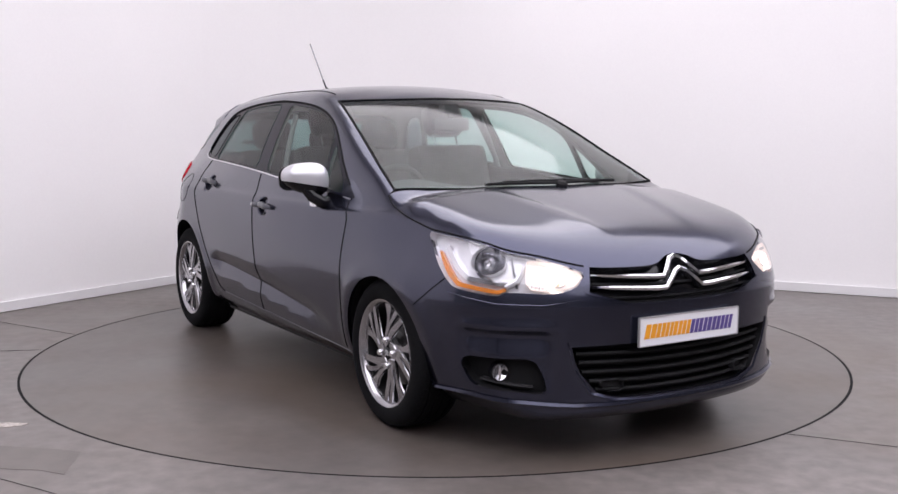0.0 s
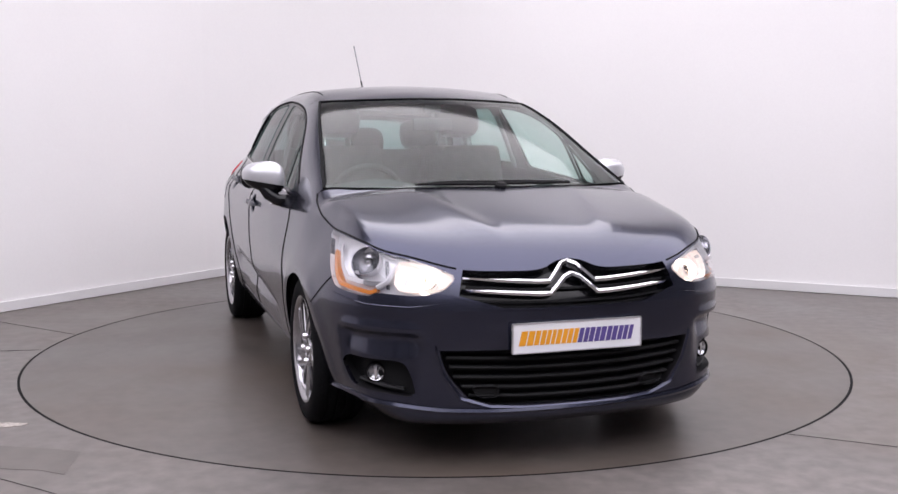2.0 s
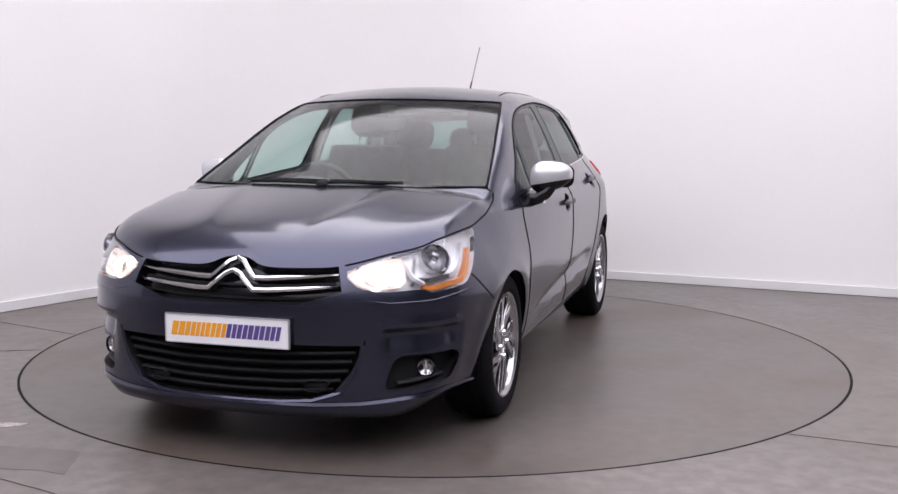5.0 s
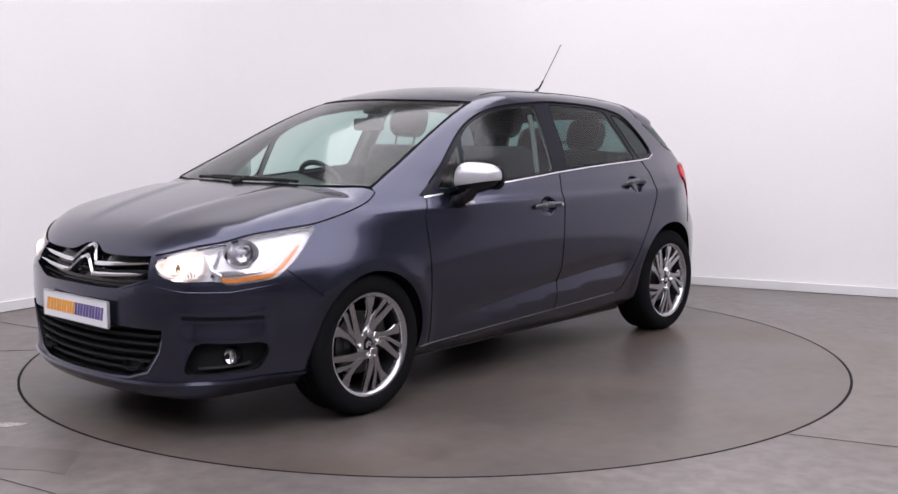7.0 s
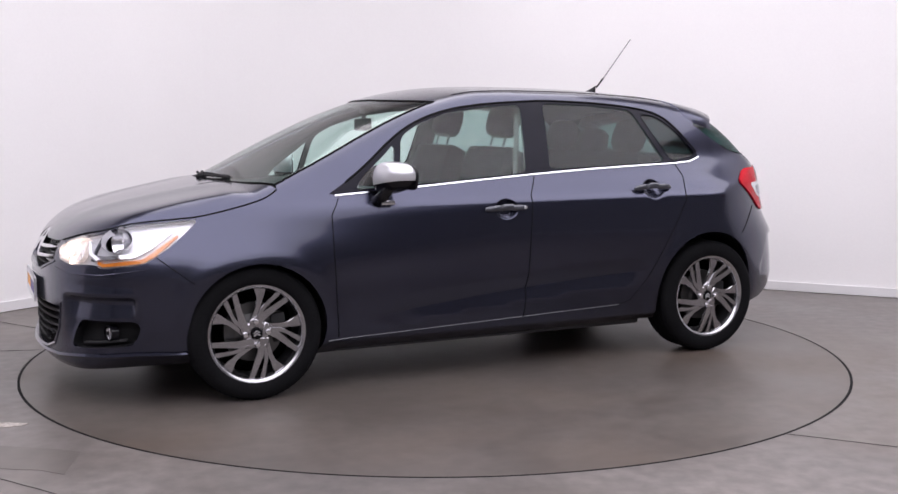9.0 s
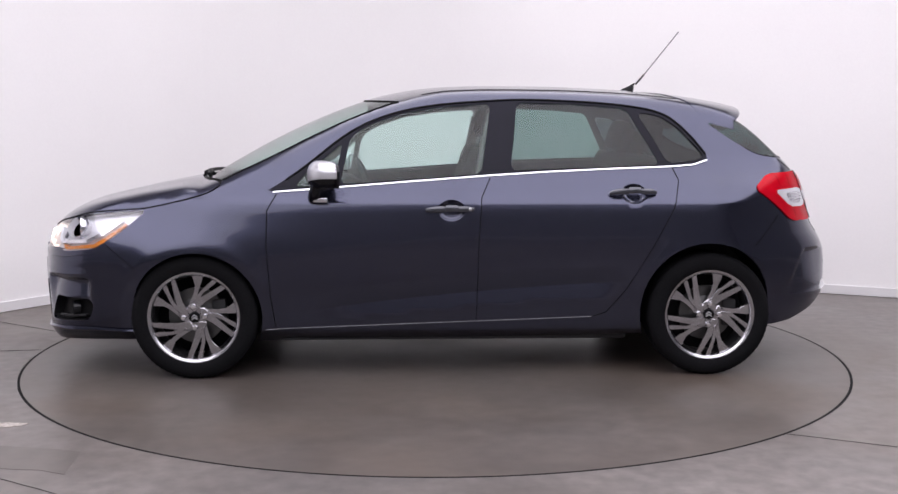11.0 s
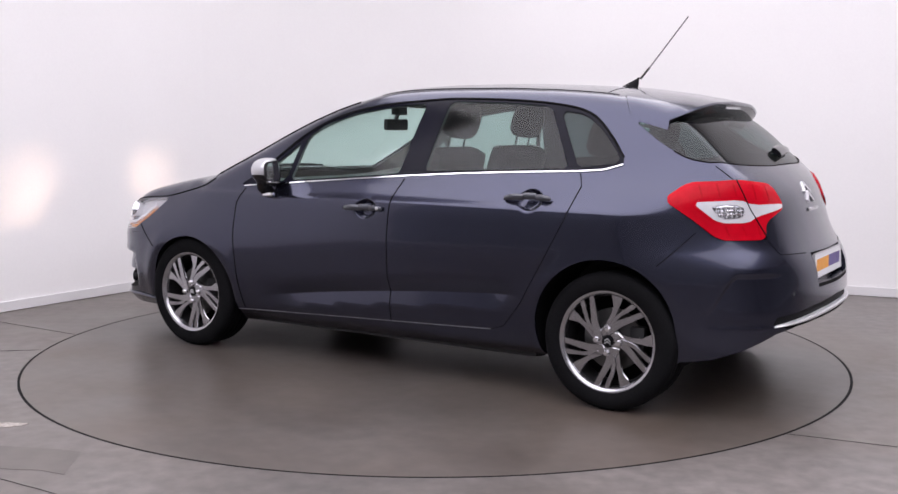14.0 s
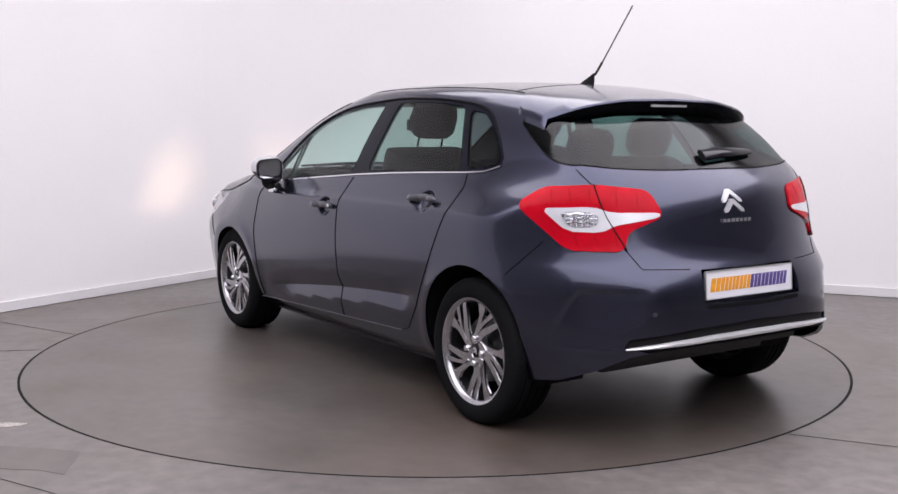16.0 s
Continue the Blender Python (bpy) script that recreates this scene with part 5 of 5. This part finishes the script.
    for a, b in zip(rings, rings[1:]):
        for i in range(12):
            bm.faces.new((a[i], a[(i + 1) % 12], b[(i + 1) % 12], b[i]))
    bm.faces.new(rings[0]), bm.faces.new(rings[-1])
    part("rear_wiper", bm, GLOSS, car, "gloss black rear wiper housing")
    gate = made["tailgate"]
    for base in (0.956, 0.916):
        bm = bmesh.new()
        prism(bm, [(-0.056, base), (-0.056, base + 0.012), (-0.012, base + 0.054), (0.012, base + 0.054), (0.056, base + 0.012), (0.056, base), (0.040, base + 0.002), (0.0, base + 0.036), (-0.040, base + 0.002)], -0.005, 0.003, "x")
        for v in bm.verts:
            v.co.x += float(from_side(np.array([[MIDR, v.co.z]]))[0][0]) - 0.002
        part("emblem_chevron", bm, SATIN, gate, "chrome chevron emblem", smooth=False)
    for k in range(7):
        y = 0.085 - 0.025 * k
        bm = bmesh.new()
        box(bm, -1.9745, -1.966, y - 0.018, y, 0.878, 0.892, 0.001)
        part("badge_bar", bm, CHROME, gate, "small chrome badge bar", smooth=False)
    for y in (-0.545, -0.575):
        bm = bmesh.new()
        x = from_side(to_side(np.array([[-1.9, -y, 0.85]])))[0][0]
        box(bm, x - 0.008, x + 0.006, y, y + 0.022, 0.840, 0.866, 0.001)
        part("badge_bar", bm, CHROME, gate, "small chrome badge bar", smooth=False)
    plate(car_rear_plate, Matrix.Translation((-2.047, 0, 0.640)) @ pose(0, 0, 0, 0, 0, -90) @ pose(0, 0, 0, 90 - 4, 0, 0))
    ribbon("tailgate_grip", [(-2.25, 0.560), (MIDR, 0.556)], 0.008, SEAL, made["rear_bumper"], "dark slot below the plate", h0=-0.01, h1=0.001, both=True)


GREY_HANDLE = material("dark_handle_paint", (0.055, 0.058, 0.072), rough=0.32, metal=0.4, coat=0.8, stain=0.04, stain_scale=12)
CHROME_SATIN = material("satin_bright_strip", (0.78, 0.78, 0.80), rough=0.3, metal=0.45, stain=0.03, stain_scale=9)


def underside():
    bm = bmesh.new()
    # Pan boxes are set low to block light passing under the car.
    box(bm, -1.00, 2.00, -0.52, 0.52, 0.17, 0.30, 0.02)
    box(bm, -1.72, -0.98, -0.50, 0.50, 0.25, 0.34, 0.02)
    box(bm, -0.90, 0.90, -0.755, 0.755, 0.172, 0.30, 0.02)
    box(bm, -0.85, 0.92, -0.60, 0.60, 0.140, 0.20, 0.02)
    box(bm, 1.05, 1.55, -0.50, 0.50, 0.145, 0.22, 0.02)
    box(bm, -1.36, -1.24, -0.60, 0.60, 0.19, 0.26, 0.02)
    part("floor_pan", bm, CABIN, car, "dark underbody floor")
    # Plain boxes added in the bays to keep light from passing through.
    bm = bmesh.new()
    box(bm, 0.98, 2.00, -0.50, 0.50, 0.30, 0.68, 0.02)
    part("engine_bay_block", bm, CABIN, car, "dark block stopping light through the arches and grilles")
    bm = bmesh.new()
    box(bm, -1.88, -0.93, -0.53, 0.53, 0.32, 0.70, 0.02)
    part("boot_floor_block", bm, CABIN, car, "dark boot floor block, also stopping light at the arches")
    bm = bmesh.new()
    tube(bm, [(-1.4, 0.36, 0.27), (-1.62, 0.36, 0.272)], 0.025, 14)
    part("exhaust_tip", bm, DISC, car, "steel exhaust end")
    for cx, cz, r in ((1.292, 0.315, 0.333), (-1.288, 0.342, 0.348)):
        for s in (1, -1):
            bm = bmesh.new()
            rows = []
            arc = np.array([(cx + r * math.cos(a), 0.87, cz + r * math.sin(a)) for a in np.linspace(radians(-22), radians(202), 40)])
            skin = np.abs(from_side(to_side(arc)))[:, 1] - 0.012
            rows.append([bm.verts.new((p[0], 0.51 * s, p[2])) for p in arc])
            rows.append([bm.verts.new((p[0], y * s, p[2])) for p, y in zip(arc, skin)])
            for i in range(39):
                bm.faces.new((rows[0][i], rows[0][i + 1], rows[1][i + 1], rows[1][i]))
            bm.faces.new(rows[0])
            part("arch_liner", bm, SEAL, car, "black wheel arch liner")


def seat(name, x, y, wide, rest, label, posts=True):
    """A seat with cushion, backrest and headrest on two posts."""
    st = new(name)
    st.parent = car
    tagged(st, label)
    bm = bmesh.new()
    box(bm, x - 0.05, x + 0.48, y - wide, y + wide, 0.42, 0.62, 0.06)
    part("cushion", bm, CLOTH, st)
    m = Matrix.Translation((x, y, 0.58)) @ Matrix.Rotation(radians(-17), 4, "Y")
    bm = bmesh.new()
    box(bm, -0.08, 0.07, -wide, wide, 0, rest, 0.055, m=m)
    part("backrest", bm, CLOTH, st)
    return st, m


def headrest(st, m, y, top, w=0.135):
    bm = bmesh.new()
    rings = []
    for t, k, d in ((0.0, 0.72, 0.045), (0.03, 0.93, 0.06), (0.10, 1.0, 0.062), (0.155, 0.92, 0.055), (0.180, 0.70, 0.035)):
        rings.append([bm.verts.new(m @ Vector((d * math.copysign(abs(math.cos(a)) ** 0.7, math.cos(a)), y + w * k * math.copysign(abs(math.sin(a)) ** 0.55, math.sin(a)), top + t)))
                      for a in np.linspace(0, 2 * math.pi, 20, endpoint=False)])
    for a, b in zip(rings, rings[1:]):
        for i in range(20):
            bm.faces.new((a[i], a[(i + 1) % 20], b[(i + 1) % 20], b[i]))
    bm.faces.new(rings[0]), bm.faces.new(rings[-1])
    part("headrest", bm, CLOTH, st, "dark padded headrest")
    for dy in (-0.075, 0.075):
        bm = bmesh.new()
        tube(bm, [m @ Vector((0, y + dy, top - 0.10)), m @ Vector((0, y + dy, top + 0.02))], 0.0065, 8)
        part("headrest_post", bm, CHROME, st, "bright headrest post")


def cabin():
    for y in (0.365, -0.365):
        st, m = seat("front_seat", -0.02, y, 0.245, 0.60, "dark cloth front seat")
        headrest(st, m, 0.0, 0.665)
    st, m = seat("rear_bench", -0.88, 0.0, 0.62, 0.56, "dark cloth rear bench")
    for y in (0.38, 0.0, -0.38):
        headrest(st, m, y, 0.575 if y else 0.52, 0.13)
    bm = bmesh.new()
    n = 26
    rows = []
    for i in range(n + 1):
        y = -0.70 + 1.40 * i / n
        hump = 0.045 * math.exp(-((y + 0.37) / 0.2) ** 2)
        edge = 1 - 0.25 * (abs(y) / 0.7) ** 3
        rows.append([bm.verts.new((x * 1.0 - 0.10 * (abs(y) / 0.7) ** 2, y, z)) for x, z in
                     ((0.62, 0.55), (0.60, 0.80), (0.62, 0.92 + hump), (0.70, 0.965 + hump), (0.86, 0.965 + 0.3 * hump), (1.05, 0.955), (1.26, 0.945), (1.26, 0.55))])
    for a, b in zip(rows, rows[1:]):
        for i in range(len(a) - 1):
            bm.faces.new((a[i], a[i + 1], b[i + 1], b[i]))
    part("dashboard", bm, CABIN, car, "dark grey moulded dashboard")
    m = Matrix.Translation((0.46, -0.37, 0.90)) @ Matrix.Rotation(radians(-64), 4, "Y")
    wheel = new("steering_wheel")
    wheel.parent = car
    tagged(wheel, "black three-spoke steering wheel")
    bm = bmesh.new()
    tube(bm, [m @ Vector((0.185 * math.cos(a), 0.185 * math.sin(a), 0)) for a in np.linspace(0, 2 * math.pi, 36, endpoint=False)], 0.016, 8, closed=True)
    part("wheel_ring", bm, CABIN, wheel)
    bm = bmesh.new()
    box(bm, -0.06, 0.06, -0.07, 0.07, -0.04, 0.01, 0.02, m=m)
    box(bm, -0.02, 0.02, -0.18, 0.18, -0.02, 0.0, 0.006, m=m)
    box(bm, -0.18, 0.0, -0.02, 0.02, -0.02, 0.0, 0.006, m=m)
    part("wheel_hub", bm, CABIN, wheel)
    bm = bmesh.new()
    box(bm, 0.44, 0.47, -0.115, 0.10, 1.245, 1.312, 0.012)
    part("inside_mirror", bm, CABIN, car, "black interior mirror")
    bm = bmesh.new()
    box(bm, 0.40, 0.46, -0.05, 0.04, 1.335, 1.385, 0.012)
    tube(bm, [(0.455, -0.005, 1.31), (0.43, -0.005, 1.36)], 0.012, 8)
    part("mirror_mount", bm, CABIN, car, "black mirror mount behind the screen")
    bm = bmesh.new()
    box(bm, -1.72, -1.16, -0.60, 0.60, 0.955, 0.985, 0.01)
    part("parcel_shelf", bm, CABIN, car, "dark parcel shelf")
    for s in (1, -1):
        bm = bmesh.new()
        tube(bm, [(-0.19, 0.60 * s, 1.33), (-0.16, 0.655 * s, 1.18), (-0.13, 0.70 * s, 1.02)], 0.014, 8)
        part("seat_belt", bm, TRIM, car, "grey seat belt beside the pillar")


# ---- putting it together ----
room()
turntable_thing = turntable()
car = thing("car", "slate grey five-door hatchback with silver mirrors and lit headlamps", "car")
made = car_body(car)
car_front_plate = new("front_plate")
car_rear_plate = new("rear_plate")
for holder, words in ((car_front_plate, "white show plate with slanted orange and purple bars"), (car_rear_plate, "white rear show plate with orange and purple bars")):
    holder.parent = car
    tagged(holder, words)
for side in (1, -1):
    headlamp_inside(made["headlamp", side], side)
    tail_inside(made["tail_lamp", side], side)
front_end(made)
wheels()
outside_details(made)
underside()
cabin()

HEADING = [(0, -58.99), (0.5, -59.86), (1, -62.37), (1.5, -66.3), (2, -72.1), (2.5, -77.96), (3, -84.1), (3.5, -89.99), (4, -96.05), (4.5, -101.97),
           (5.3, -111.55), (6.2, -122.33), (7, -131.87), (7.5, -137.78), (8, -143.7), (8.5, -149.5), (9, -155.4), (9.8, -164.6), (10.7, -174.85), (11.5, -183.9),
           (12, -189.62), (12.5, -195.43), (13, -201.4), (13.5, -207.25), (14, -213.18), (14.5, -219.0), (15, -224.93), (15.5, -230.8), (16, -236.7)]


def motions():
    rows, deck = [], []
    for t, a in HEADING:
        turn = pose(0, 0, 0, 0, 0, a)
        rows.append((t, turn @ pose(-0.066, -0.143, 0)))
        deck.append((t, turn))
    walk(car, rows)
    walk(turntable_thing, deck)


motions()
